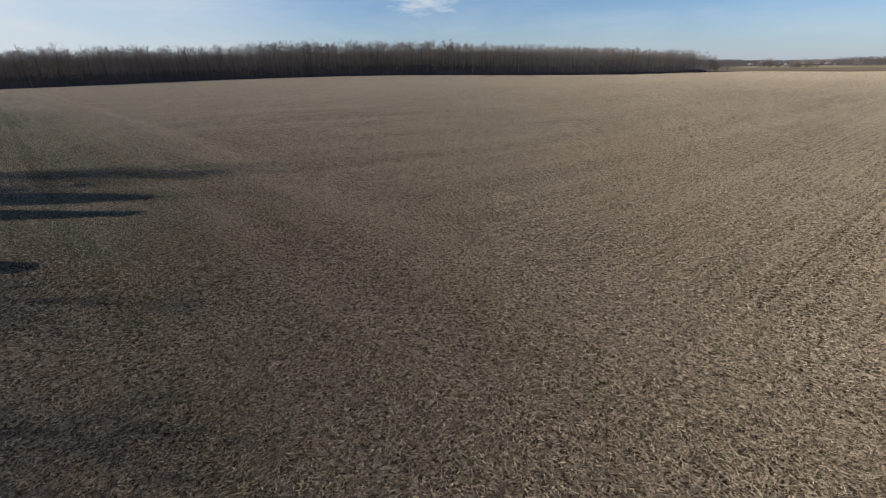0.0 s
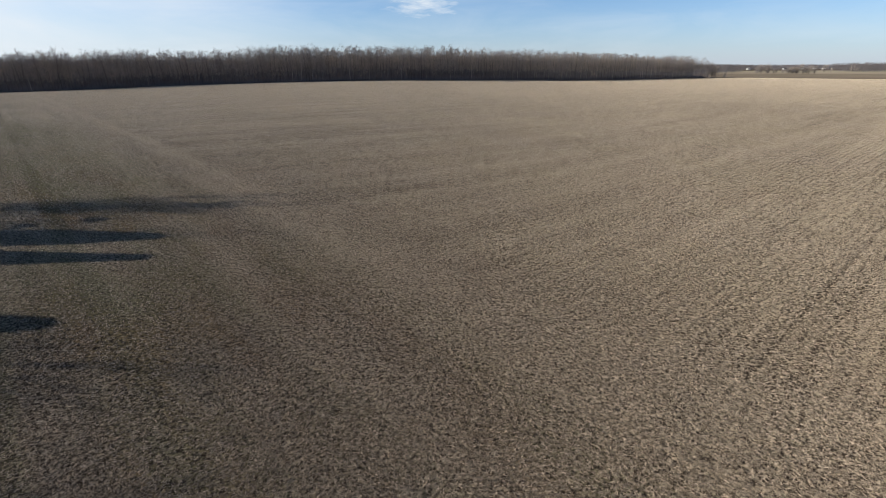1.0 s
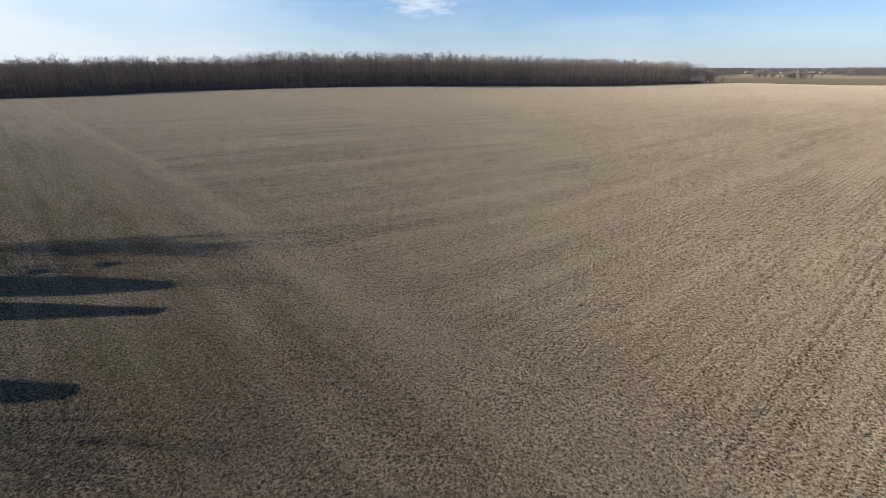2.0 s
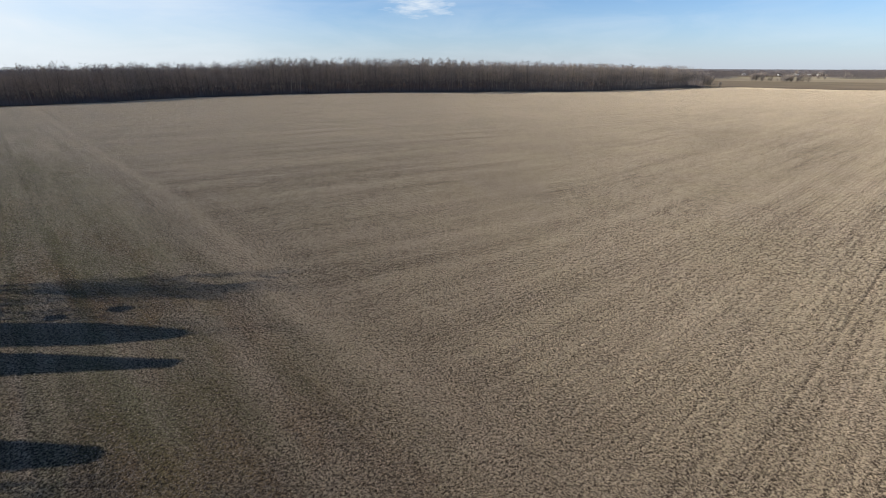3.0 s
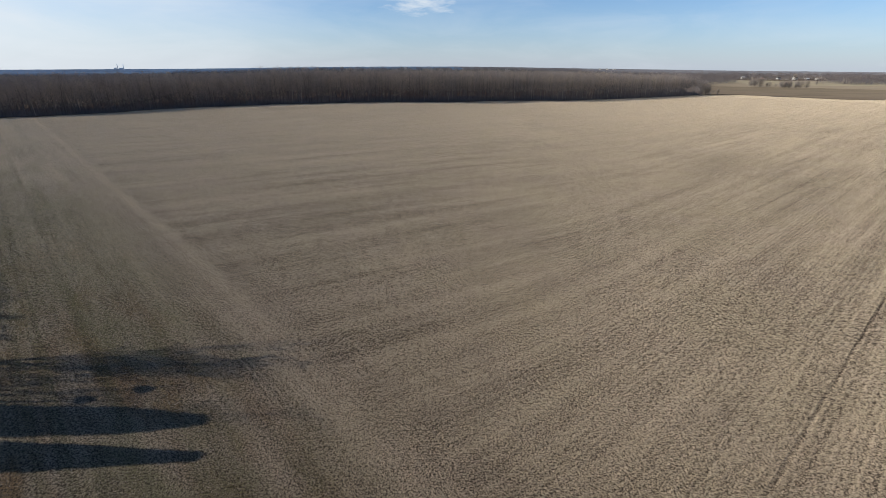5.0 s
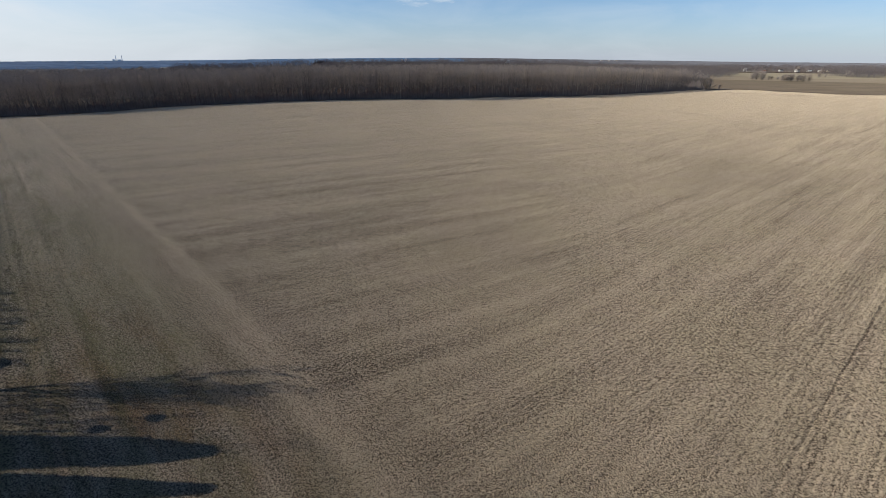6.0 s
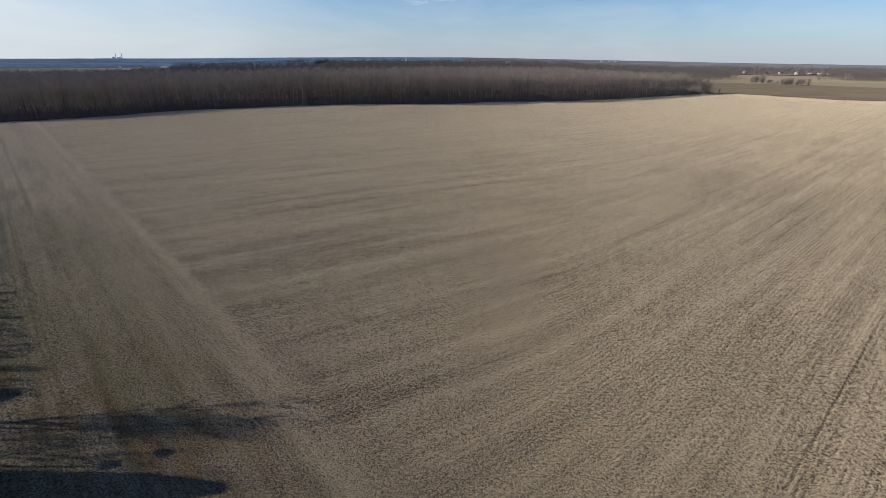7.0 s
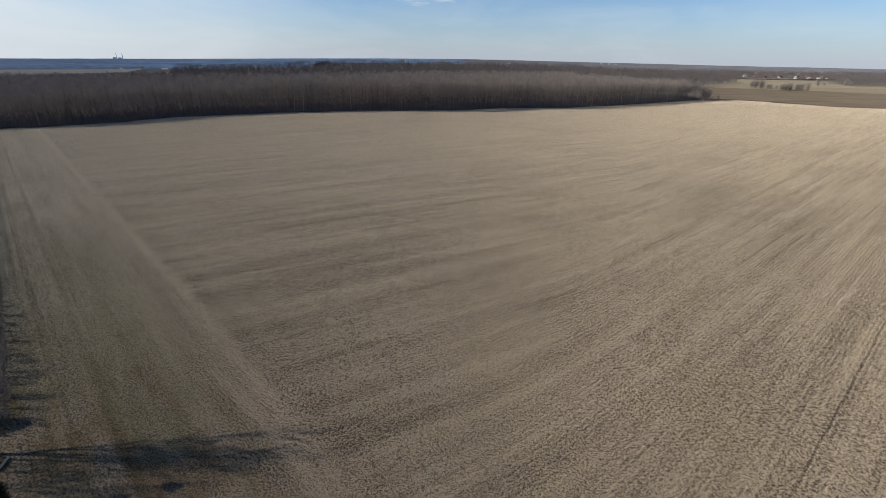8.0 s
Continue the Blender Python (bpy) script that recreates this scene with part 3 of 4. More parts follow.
land_strip("field_bank", [(x, y - 4) for x, y in BROWN_TOP], [(x, y + 5) for x, y in BROWN_TOP], M_VERGE, "dark grassy bank between two fields", 0.16, 80, 2, "ditch")
land_strip("far_field", [(-1600, 800), (-1050, 900), (-850, 1100), (-780, 1250)], [(-1900, 1180), (-1190, 1330), (-960, 1440), (-870, 1475)], M_DRY,
           "pale far field behind the wood", 0.10)
land_strip("yard", [(-24, 6), (-38, 25), (-56, 45), (-85, 79), (-300, 322)], [(-150, -40), (-170, 0), (-200, 45), (-260, 100), (-520, 318)], M_LAWN,
           "rough lawn of the yards behind the hedge", 0.04, 90, 30, "lawn")


def wood_floor():
    n, rows = 150, 12
    v, f = [], []
    for i in range(n + 1):
        x, y, w = edge_at(min(EDGE_LENGTH * i / n, EDGE_LENGTH - 0.01))
        jag = 1.6 * math.sin(i * 1.7) + 1.1 * math.sin(i * 0.61)
        for j in range(rows + 1):
            d = -3 + jag * (j == 0) + (260 * j / rows)
            px, py = x + w[0] * d * 0.55, y + d * 1.0
            v.append((px, py, lz(px, py) + 0.12))
    for i in range(n):
        for j in range(rows):
            a = i * (rows + 1) + j
            f.append((a, a + rows + 1, a + rows + 2, a + 1))
    ob = new("wood_floor", mesh_of("wood_floor", v, f, [M_LITTER], None, True))
    tagged(ob, "brown leaf litter on the floor of the wood", "ground", "", "structure")


wood_floor()

# ---- the wood ----
rng = np.random.default_rng(7)
WOOD_LABELS = ("tall bare grey-barked tree at the edge of the wood", "tall bare pale-barked tree at the edge of the wood")
kinds = []
for k in range(12):
    bushy, pale = k < 5, k in (7, 9, 10)
    if bushy:
        wood, crown = bare_tree(rng, rng.uniform(20.5, 25), rng.uniform(4.8, 6.4), rng.uniform(0.1, 0.2), 34, 11, rng.uniform(0.18, 0.28), 0.13)
    else:
        wood, crown = bare_tree(rng, rng.uniform(23, 25.5), rng.uniform(3.0, 4.4), rng.uniform(0.42, 0.58), 24, 10, rng.uniform(0.17, 0.26), 0.12)
    kinds.append((wood.mesh("trunk", [M_BARK_PALE if pale else M_BARK], True), crown.mesh("crown", [(M_TWIG, M_TWIG_DARK, M_TWIG_TAN)[k % 3]]), pale))
count = 290
for i in range(count):
    s = EDGE_LENGTH * (i + rng.uniform(0.1, 0.9)) / count
    x, y, w = edge_at(min(s, EDGE_LENGTH - 0.1))
    d = abs(rng.normal(0, 3.0)) + 0.5
    x, y = x + w[0] * d, y + w[1] * d
    tall = rng.uniform(0, 1) < (0.12 if x < -90 else 0.55 if x < 0 else 0.85)
    trunk, crown, pale = kinds[int(rng.integers(5, 12)) if tall else int(rng.integers(0, 5))]
    size = rng.uniform(0.78, 1.04) * (0.86 if x > 290 else 1.0 if x < -150 else 1.09)
    m = Matrix.Translation((x, y, lz(x, y))) @ Matrix.Rotation(rng.uniform(0, 6.28), 4, "Z") @ Matrix.Diagonal((size, size, size * rng.uniform(0.92, 1.05), 1))
    ob = thing("woodland_tree", m, WOOD_LABELS[pale], "tree", "trees along the wood's edge")
    child("trunk", trunk, ob)
    child("crown", crown, ob)


def inside(n, d0, d1, rng, power=1.0):
    """n places in the wood between d0 and d1 metres behind its edge."""
    s = rng.uniform(0, EDGE_LENGTH - 0.2, n)
    d = d0 + (d1 - d0) * rng.uniform(0, 1, n) ** power
    out = np.array([edge_at(a)[:2] for a in s])
    return out[:, 0] - d * 0.22, out[:, 1] + d * 0.975


x, y = inside(3400, 4, 80, rng, 1.2)
woodland("wood_near_edge", x, y, rng.uniform(17, 27.5, len(x)) * np.where(x < -170, 0.98, np.where(x < 230, 1.10, 1.03)), rng.uniform(3.0, 5.4, len(x)), 108, 0.20, 0.16, rng, [M_BARK_FAR, M_TWIG, M_TWIG, M_TWIG_TAN, M_TWIG_DARK],
         "dense stand of tall bare trees behind the edge", 0.36)
x, y = inside(6000, 70, 420, rng)
keep = y < 330 + 0.15 * x + 420 + np.maximum(0, x + 150) * 1.2
x, y = x[keep], y[keep]
woodland("wood_depth", x, y, rng.uniform(18, 26, len(x)) * np.where(x < -190, 0.93, 1), rng.uniform(3.2, 5.6, len(x)), 60, 0.34, 0.18, rng, [M_BARK_FAR, M_TWIG, M_TWIG, M_TWIG_TAN, M_TWIG_TAN, M_TWIG_DARK],
         "bare crowns of the deep wood", 0.5)


def brush(name, n, place, high, width, rng, mat, label, category="undergrowth"):
    """Loose thin shoots rising from many places, in one mesh."""
    x, y = place(n)
    h = high * rng.uniform(0.35, 1.0, n)
    az = rng.uniform(0, 2 * np.pi, n)
    base = np.stack([x, y, level(x, y) - 0.05], 1)
    tip = base + np.stack([np.cos(az) * h * 0.4, np.sin(az) * h * 0.4, h], 1)
    side = np.stack([-np.sin(az + rng.uniform(-1, 1, n)), np.cos(az), np.zeros(n)], 1) * (width * rng.uniform(0.5, 1.3, (n, 1)))
    v = np.stack([base - side, base + side, tip], 1).reshape(-1, 3)
    ob = new(name, mesh_of(name, v, np.arange(len(v)).reshape(-1, 3), [mat]))
    return tagged(ob, label, category, "", "stuff")


brush("undergrowth", 45000, lambda n: inside(n, -1.2, 10, rng), 3.4, 0.10, rng, M_THICKET, "thick grey-brown brush along the foot of the wood")
brush("inner_thicket", 30000, lambda n: inside(n, 2, 40, rng), 6.0, 0.15, rng, M_THICKET, "bare saplings and thicket inside the wood")


# woods further off: to the right behind the ploughed field, and out to the skyline
def far_wood(name, n, quad, h, blades, blade_w, label, seed, vary=0.25, wide=0.28):
    r = np.random.default_rng(seed)
    c = np.array(quad, float)
    s, t = r.uniform(0, 1, n), r.uniform(0, 1, n)
    p = c[0] * ((1 - s) * (1 - t))[:, None] + c[1] * (s * (1 - t))[:, None] + c[2] * (s * t)[:, None] + c[3] * ((1 - s) * t)[:, None]
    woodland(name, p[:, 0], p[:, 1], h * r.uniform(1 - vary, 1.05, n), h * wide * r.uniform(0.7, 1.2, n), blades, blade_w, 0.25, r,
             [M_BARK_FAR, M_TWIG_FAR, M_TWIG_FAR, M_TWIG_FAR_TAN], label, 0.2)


far_wood("back_wood", 2300, [(330, 760), (741, 1236), (790, 1500), (-100, 1200)], 18, 60, 0.34, "bare wood behind the ploughed field", 21)
far_wood("right_wood", 1500, [(925, 1100), (1500, 1120), (1600, 1300), (945, 1240)], 20, 60, 0.34, "dark bare wood beyond the fields", 22)
far_wood("middle_wood", 3600, [(-330, 740), (300, 820), (700, 2500), (-640, 2300)], 19, 36, 0.8, "bare woods stretching back", 23)
far_wood("wood_behind_houses", 1600, [(560, 1500), (860, 1460), (2500, 2100), (500, 2300)], 15, 46, 0.7, "bare woods behind the houses", 24, 0.2, 0.4)
far_wood("wood_beyond_road", 1200, [(1000, 1640), (2200, 1500), (2600, 2000), (1200, 2200)], 15, 46, 0.7, "bare woods beyond the houses", 27, 0.2, 0.4)


def canopy(name, near, far, h, n, rows, label, seed):
    """The closed tops of far woods: an uneven sheet with a steep front, over the lie of the land."""
    A, E = along(near, n), along(far, n)
    s = np.concatenate([[0, 0.0], np.linspace(0, 1, rows) ** 1.4])[None, :, None]
    P = A[:, None] * (1 - s) + E[:, None] * s
    x, y = P[..., 0], P[..., 1]
    top = h * (0.72 + 0.2 * lumps(x, y, 45, seed) + 0.2 * lumps(x, y, 160, seed + 1) + 0.12 * lumps(x, y, 17, seed + 2))
    run = np.hypot(x - x[:, :1], y - y[:, :1])
    top *= 1 - np.exp(-run / 45)
    v = np.stack([x, y, level(x, y) + top], -1).reshape(-1, 3)
    w = rows + 2
    i, j = np.meshgrid(np.arange(n), np.arange(w - 1), indexing="ij")
    a = (i * w + j).ravel()
    f = np.stack([a, a + w, a + w + 1, a + 1], 1)
    # blue haze tint to the left, grey haze tint to the right
    ob = new(name, mesh_of(name, v, f, [M_HAZED_WOODS, M_HAZED_GREY], v[f].mean(1)[:, 0] > 60 + 250 * (lumps(v[f].mean(1)[:, 0], v[f].mean(1)[:, 1], 90, seed) - 0.5), True))
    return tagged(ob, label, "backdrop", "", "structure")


canopy("backdrop_woods_plain", [(-2400, 1130), (-1300, 1385), (-826, 1500), (-640, 1560), (-480, 1900)], [(-3600, 1900), (-2600, 2400), (-1700, 2500), (-1100, 2500), (-560, 2520)], 8, 420, 40, "woods over the far plain, tinted with blue haze", 51)
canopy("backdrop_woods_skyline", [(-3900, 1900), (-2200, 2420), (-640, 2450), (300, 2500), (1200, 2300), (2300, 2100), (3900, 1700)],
       [(-4300, 2200), (-2500, 3700), (-900, 4100), (300, 4200), (1500, 4100), (2900, 3600), (4400, 2100)], 6, 700, 60, "woods rolling away to the skyline, tinted with haze", 61)
far_wood("wood_by_far_field", 900, [(-500, 930), (-400, 800), (-560, 2200), (-800, 1520)], 16, 48, 0.6, "bare woods beside the far field", 29)
far_wood("left_back_wood", 900, [(-760, 520), (-330, 720), (-420, 800), (-680, 660)], 20, 60, 0.38, "bare wood reaching back to the far field", 28)

# ---- beyond the fields: houses, shrubs, chimneys ----
rng = np.random.default_rng(17)


def house(m, long, deep, wall_h, wall, roof, label, storeys=1, chimney=True, name="house"):
    """A gabled house: walls, roof, windows with frames, a door."""
    ob = thing(name, m, label, "house" if name == "house" else name.replace("_", " "), "far houses")
    rise = deep * 0.32
    bm = bmesh.new()
    v = [bm.verts.new(c) for c in ((-long / 2, -deep / 2, -0.4), (long / 2, -deep / 2, -0.4), (long / 2, deep / 2, -0.4), (-long / 2, deep / 2, -0.4),
                                   (-long / 2, -deep / 2, wall_h), (long / 2, -deep / 2, wall_h), (long / 2, deep / 2, wall_h), (-long / 2, deep / 2, wall_h),
                                   (-long / 2, 0, wall_h + rise), (long / 2, 0, wall_h + rise))]
    for f in ((0, 1, 5, 4), (1, 2, 6, 9, 5), (2, 3, 7, 6), (3, 0, 4, 8, 7), (4, 5, 9, 8), (6, 7, 8, 9)):
        bm.faces.new([v[i] for i in f])
    part("wall", bm, wall, ob)
    bm = bmesh.new()
    for s in (-1, 1):
        a = [bm.verts.new(c) for c in ((-long / 2 - 0.4, s * (deep / 2 + 0.45), wall_h - 0.12), (long / 2 + 0.4, s * (deep / 2 + 0.45), wall_h - 0.12),
                                       (long / 2 + 0.4, 0, wall_h + rise + 0.18), (-long / 2 - 0.4, 0, wall_h + rise + 0.18))]
        b = [bm.verts.new(q.co + Vector((0, 0, 0.22))) for q in a]
        for f in ((a[0], a[1], a[2], a[3]), (b[3], b[2], b[1], b[0]), (a[0], b[0], b[1], a[1]), (a[1], b[1], b[2], a[2]), (a[3], b[3], b[0], a[0])):
            bm.faces.new(f)
    part("roof", bm, roof, ob)
    n = max(2, int(long / 3.2))
    for st in range(storeys):
        for i in range(n):
            x = -long / 2 + long * (i + 0.5) / n
            z = 1.6 + st * 2.7
            if st == 0 and i == n // 2:
                part("door", box(bmesh.new(), x, -deep / 2 - 0.03, 1.02, 1.0, 0.08, 2.05), M_WOOD, ob)
                continue
            w = part("window", box(bmesh.new(), x, -deep / 2 - 0.02, z, 1.2, 0.08, 1.3), M_WHITE, ob)
            part("pane", box(bmesh.new(), x, -deep / 2 - 0.05, z, 1.0, 0.06, 1.1), M_GLASS, w)
    if chimney:
        part("chimney", box(bmesh.new(), long * 0.22, 0.3, wall_h + rise + 0.4, 0.7, 0.7, 1.9), M_BRICK, ob)
    return ob


def at(x, y, turn=0.0, up=0.0):
    return Matrix.Translation((x, y, lz(x, y) + up)) @ Matrix.Rotation(radians(turn), 4, "Z")


HOUSES = [
    (1000, 1640, 20, 13, 9, 4.6, M_WHITE, M_TIN, "white two-storey farmhouse with a pale roof", 2),
    (1046, 1660, 10, 11, 8, 3.2, M_CREAM, M_ROOF, "small cream house with a dark roof", 1),
    (1035, 1590, 30, 12, 8, 3.2, M_BRICK, M_ROOF, "low red brick house with a dark roof", 1),
    (1080, 1585, 15, 14, 9, 3.4, M_WHITE, M_ROOF, "long white bungalow with a dark roof", 1),
    (1088, 1522, 25, 15, 11, 6.4, M_WHITE, M_ROOF, "tall white farmhouse among bare trees", 2),
    (1118, 1512, 20, 16, 9, 3.4, M_WHITE, M_TIN, "white shed with a pale metal roof", 1),
    (1148, 1510, 18, 13, 9, 3.2, M_WHITE, M_TIN, "low white outbuilding with a metal roof", 1),
    (1190, 1530, 18, 11, 8, 3.0, M_CREAM, M_ROOF, "cream house beyond the pale field", 1),
    (-905, 1430, -25, 6, 5, 3.0, M_WHITE, M_TIN, "white barn beside the far field", 1),
    (-862, 1455, -25, 12, 8, 3.4, M_CREAM, M_ROOF, "cream farmhouse behind the wood", 1),
    (-790, 1450, -20, 30, 8, 2.4, M_CREAM, M_TIN, "long low pale barn behind the wood", 1),
    (-712, 1500, -15, 20, 8, 2.6, M_CREAM, M_TIN, "pale farm shed behind the wood", 1),
    (-165, 2450, -5, 10, 8, 5.0, M_WHITE, M_TIN, "white house standing in the far woods", 2),
    (-185, 2480, 5, 9, 8, 3.5, M_WHITE, M_ROOF, "small white house in the far woods", 1),
    (310, 2300, 8, 22, 8, 2.5, M_WHITE, M_TIN, "pale shed in the far woods", 1),
]
# the farthest get taller walls, to show above the trees in view
for x, y, turn, long, deep, wh, wall, roof, label, st in HOUSES:
    house(at(x, y, turn, 0.1 if y < 2200 else 0.0) @ Matrix.Diagonal((0.85, 0.85, 0.85, 1)), long, deep, wh + (8 if y > 2200 else 0), wall, roof, label, st, st == 2)
# a village on the skyline, walls stretched to show above the trees in view
for i in range(8):
    x = 940 + 16 * i + rng.uniform(-4, 4)
    y = 2980 + rng.uniform(-60, 60)
    house(at(x, y, rng.uniform(-30, 30)), rng.uniform(5, 9), rng.uniform(5, 7), rng.uniform(8.0, 10.0), M_WHITE if i % 3 else M_CREAM, M_TIN if i % 2 else M_ROOF,
          "pale building of a far village, raised to show above the trees", 1, False)


STATION = (-2345, 3720)


def power_station():
    ob = thing("power_station", at(*STATION) @ Matrix.Diagonal((0.95, 0.95, 0.62, 1)), "far power station with two tall chimneys", "power station")
    for x in (-28, 30):
        p = Pieces()
        p.tube([(x * 0.8, 0, -1), (x * 0.8, 0, 30), (x * 0.8, 0, 68)], [3.0, 2.4, 1.9], 12)
        child("chimney", p.mesh("chimney", [M_HAZED_CLADDING], True), ob)
    part("boiler_house", box(bmesh.new(), 2, 0, 11, 20, 20, 24, 1.0), M_HAZED_CLADDING, ob)
    part("boiler_house", box(bmesh.new(), -40, 0, 12, 12, 18, 26, 1.0), M_HAZED_CLADDING, ob)


power_station()

# shrubs and small trees along the far boundaries
far_kinds = []
for k in range(4):
    wood, crown = bare_tree(rng, rng.uniform(6, 7.5), rng.uniform(3.8, 4.8), 0.06, 36, 10, 0.16, 0.12, stems=1, flare=0.55)
    far_kinds.append((wood.mesh("trunk", [M_BARK], True), crown.mesh("crown", [M_TWIG_TAN if k % 2 else M_TWIG])))


def far_tree(x, y, size, label, k):
    ob = thing("field_tree", at(x, y, rng.uniform(0, 360)) @ Matrix.Diagonal((size, size, size, 1)), label, "tree", "trees between the fields")
    child("trunk", far_kinds[k][0], ob)
    child("crown", far_kinds[k][1], ob)


for i in range(7):
    far_tree(628 + rng.uniform(-13, 16), 980 + rng.uniform(-12, 12), rng.uniform(1.5, 2.3), "bare tree in a clump between two fields", i % 4)
for i in range(3):
    far_tree(646 + 7 * i + rng.uniform(-4, 4), 975 + rng.uniform(-6, 6), rng.uniform(0.8, 1.2), "low bare bush between two fields", i % 4)
for i in range(14):
    far_tree(657 + rng.uniform(-24, 30), 922 + rng.uniform(-8, 10), rng.uniform(1.0, 1.8), "bare bush in a thicket on the field bank", i % 4)
for x, y, size in ((836, 1098, 2.0), (860, 1110, 0.9), (912, 1116, 1.9), (935, 1130, 1.2), (1095, 1490, 1.9), (1070, 1500, 2.2), (1140, 1490, 1.6), (1010, 1600, 2.0)):
    far_tree(x, y, size, "lone bare tree at a field boundary", int(rng.integers(0, 4)))
for x, y, size in ((360, 668, 2.0), (366, 671, 1.7), (381, 675, 0.8), (354, 667, 2.3)):
    far_tree(x, y, size, "bare tree at the corner of the wood", int(rng.integers(0, 4)))


def line_of(line, spread):
    def place(n):
        p = along(line, 400)
        i = rng.integers(0, 400, n)
        t = rng.uniform(0, 1, (n, 1))
        q = p[i] * (1 - t) + p[i + 1] * t + rng.normal(0, spread, (n, 2))
        return q[:, 0], q[:, 1]
    return place


brush("ditch_brush", 5000, line_of(DITCH[:6], 1.5), 0.9, 0.12, rng, M_BRUSH, "dry weeds along the ditch", "weeds")
brush("boundary_hedge", 7000, line_of([(860, 1440), (994, 1420), (1105, 1490), (1260, 1510), (1400, 1480)], 2.0), 3.5, 0.3, rng, M_BRUSH,
      "low dark hedge before the houses", "hedge")

# ---- left boundary: hedge, yard trees ----
rng = np.random.default_rng(11)


def hedge_x(y):
    return -56.0 - 0.89 * (y - 47)


shrub_kinds = []
for k in range(8):
    wood, crown = bare_tree(rng, rng.uniform(3.2, 4.4), 1.7, 0.06, 20, 9, 0.06, 0.065, stems=4)
    shrub_kinds.append((wood.mesh("stems", [M_BARK], True), crown.mesh("crown", [M_BRUSH if k < 5 else M_TWIG_TAN])))
for i in range(150):
    y = 52 + 270 * (i / 150) + rng.uniform(-0.9, 0.9)
    tall = y < 69
    x = hedge_x(y) - (0.2 if tall else 0.7) + rng.uniform(-0.8, 0.8)
    stems, crown = shrub_kinds[int(rng.integers(5, 8)) if tall else int(rng.integers(0, 5))]
    size = rng.uniform(0.6, 0.9) if tall else rng.uniform(0.42, 0.75)
    ob = thing("hedge_shrub", Matrix.Translation((x, y, lz(x, y))) @ Matrix.Rotation(rng.uniform(0, 6.28), 4, "Z") @ Matrix.Diagonal((size, size, size, 1)),
               "tall pale leafless shrub beside the yard" if tall else "leafless brown hedge shrub on the field's edge", "shrub", "hedge shrubs")
    child("stems", stems, ob)
    child("crown", crown, ob)


def conifer(rng, h, wide, spire):
    """A dense conifer; spire: the height share at which the crown ends in a thin leader."""
    wood, leaf = Pieces(), Pieces()
    wood.tube([(0, 0, -0.3), (0, 0, h * 0.5), (0, 0, h * 0.97)], [0.16, 0.1, 0.02], 7)
    for i in range(8000):
        t = rng.uniform(0, 1) ** 1.25
        r = max(wide * min(1.0, max(0.0, spire - t) / 0.38) ** 0.8, 0.55 * min(1.0, (1 - t) / 0.2)) * (0.9 + 0.1 * math.sin(9 * t)) * math.sqrt(rng.uniform(0.25, 1))
        az = rng.uniform(0, 6.283)
        z = 0.15 + t * (h - 0.2)
        a = Vector((math.cos(az) * r * 0.72, math.sin(az) * r * 0.72, z))
        e = Vector((math.cos(az), math.sin(az), rng.uniform(-0.25, 0.6))) + rand_dir(rng) * 0.35
        e.normalize()
        leaf.blade(a, a + e * rng.uniform(0.4, 0.85), 0.30, e.cross(rand_dir(rng)).normalized())
    return wood, leaf


for x, y, h, wide, spire in ((-50.5, 37.45, 12.3, 2.8, 1.0), (-48.0, 32.85, 11.9, 2.1, 0.86), (-39.5, 23.0, 8.0, 1.35, 1.0)):
    wood, leaf = conifer(rng, h, wide, spire)
    ob = thing("conifer", Matrix.Translation((x, y, lz(x, y))), "dense dark green conifer at the edge of the yard", "conifer", "yard conifers")
    child("trunk", wood.mesh("trunk", [M_BARK], True), ob)
    child("foliage", leaf.mesh("foliage", [M_NEEDLE]), ob)

# all but the first are unseen, added to spread dim shade over the headland
for x, y, h, spread, stems, limbs, fine, clear in ((-58.5, 47.0, 19.0, 3.6, 5, 90, 30, 0.33), (-61.0, 37.0, 21.0, 3.2, 2, 30, 14, 0.45),
                                                   (-74.0, 44.0, 22.0, 6.0, 3, 54, 20, 0.35), (-71.0, 40.0, 21.0, 5.0, 3, 36, 18, 0.35),
                                                   (-50, 19.5, 17.0, 5.0, 3, 42, 14, 0.3), (-44, 10.5, 16, 5.0, 2, 36, 14, 0.3)):
    wood, crown = bare_tree(rng, h, spread, clear, limbs, fine, 0.19, 0.045, stems=stems)
    grow("yard_tree", wood, crown, M_BARK, M_TWIG, Matrix.Translation((x, y, lz(x, y))), "bare many-stemmed tree at the edge of the yard", "tree", "yard trees")

brush("hedge_bottom", 9000, lambda n: (lambda yy: (hedge_x(yy) - 1.4 + rng.normal(0, 0.7, n), yy))(rng.uniform(50, 325, n)), 1.8, 0.05, rng, M_BRUSH,
      "dark weeds at the foot of the hedge", "weeds")

# ---- yard: posts, sapling, shed, garden bed ----
for i in range(26):
    y = 54 + 3.6 * i + rng.uniform(-0.4, 0.4)
    x = hedge_x(y) + 0.4
    h = rng.uniform(1.5, 2.1)
    post = Pieces()
    post.tube([(0, 0, -0.3), (rng.normal(0, 0.03), 0, h * 0.6), (rng.normal(0, 0.05), 0, h)], [0.085, 0.08, 0.07], 7)
    ob = new("fence_post", post.mesh("fence_post", [M_WOOD], True))
    ob.matrix_world = at(x, y)
    tagged(ob, "weathered round wooden post on the field's edge", "post", "posts along the hedge")

wood, crown = bare_tree(rng, 11.6, 0.7, 0.55, 10, 5, 0.17, 0.03)
sapling = grow("sapling", wood, crown, M_BARK, M_TWIG, at(-51.5, 40.6), "slender bare tree with two leafy nests", "tree", "yard trees")
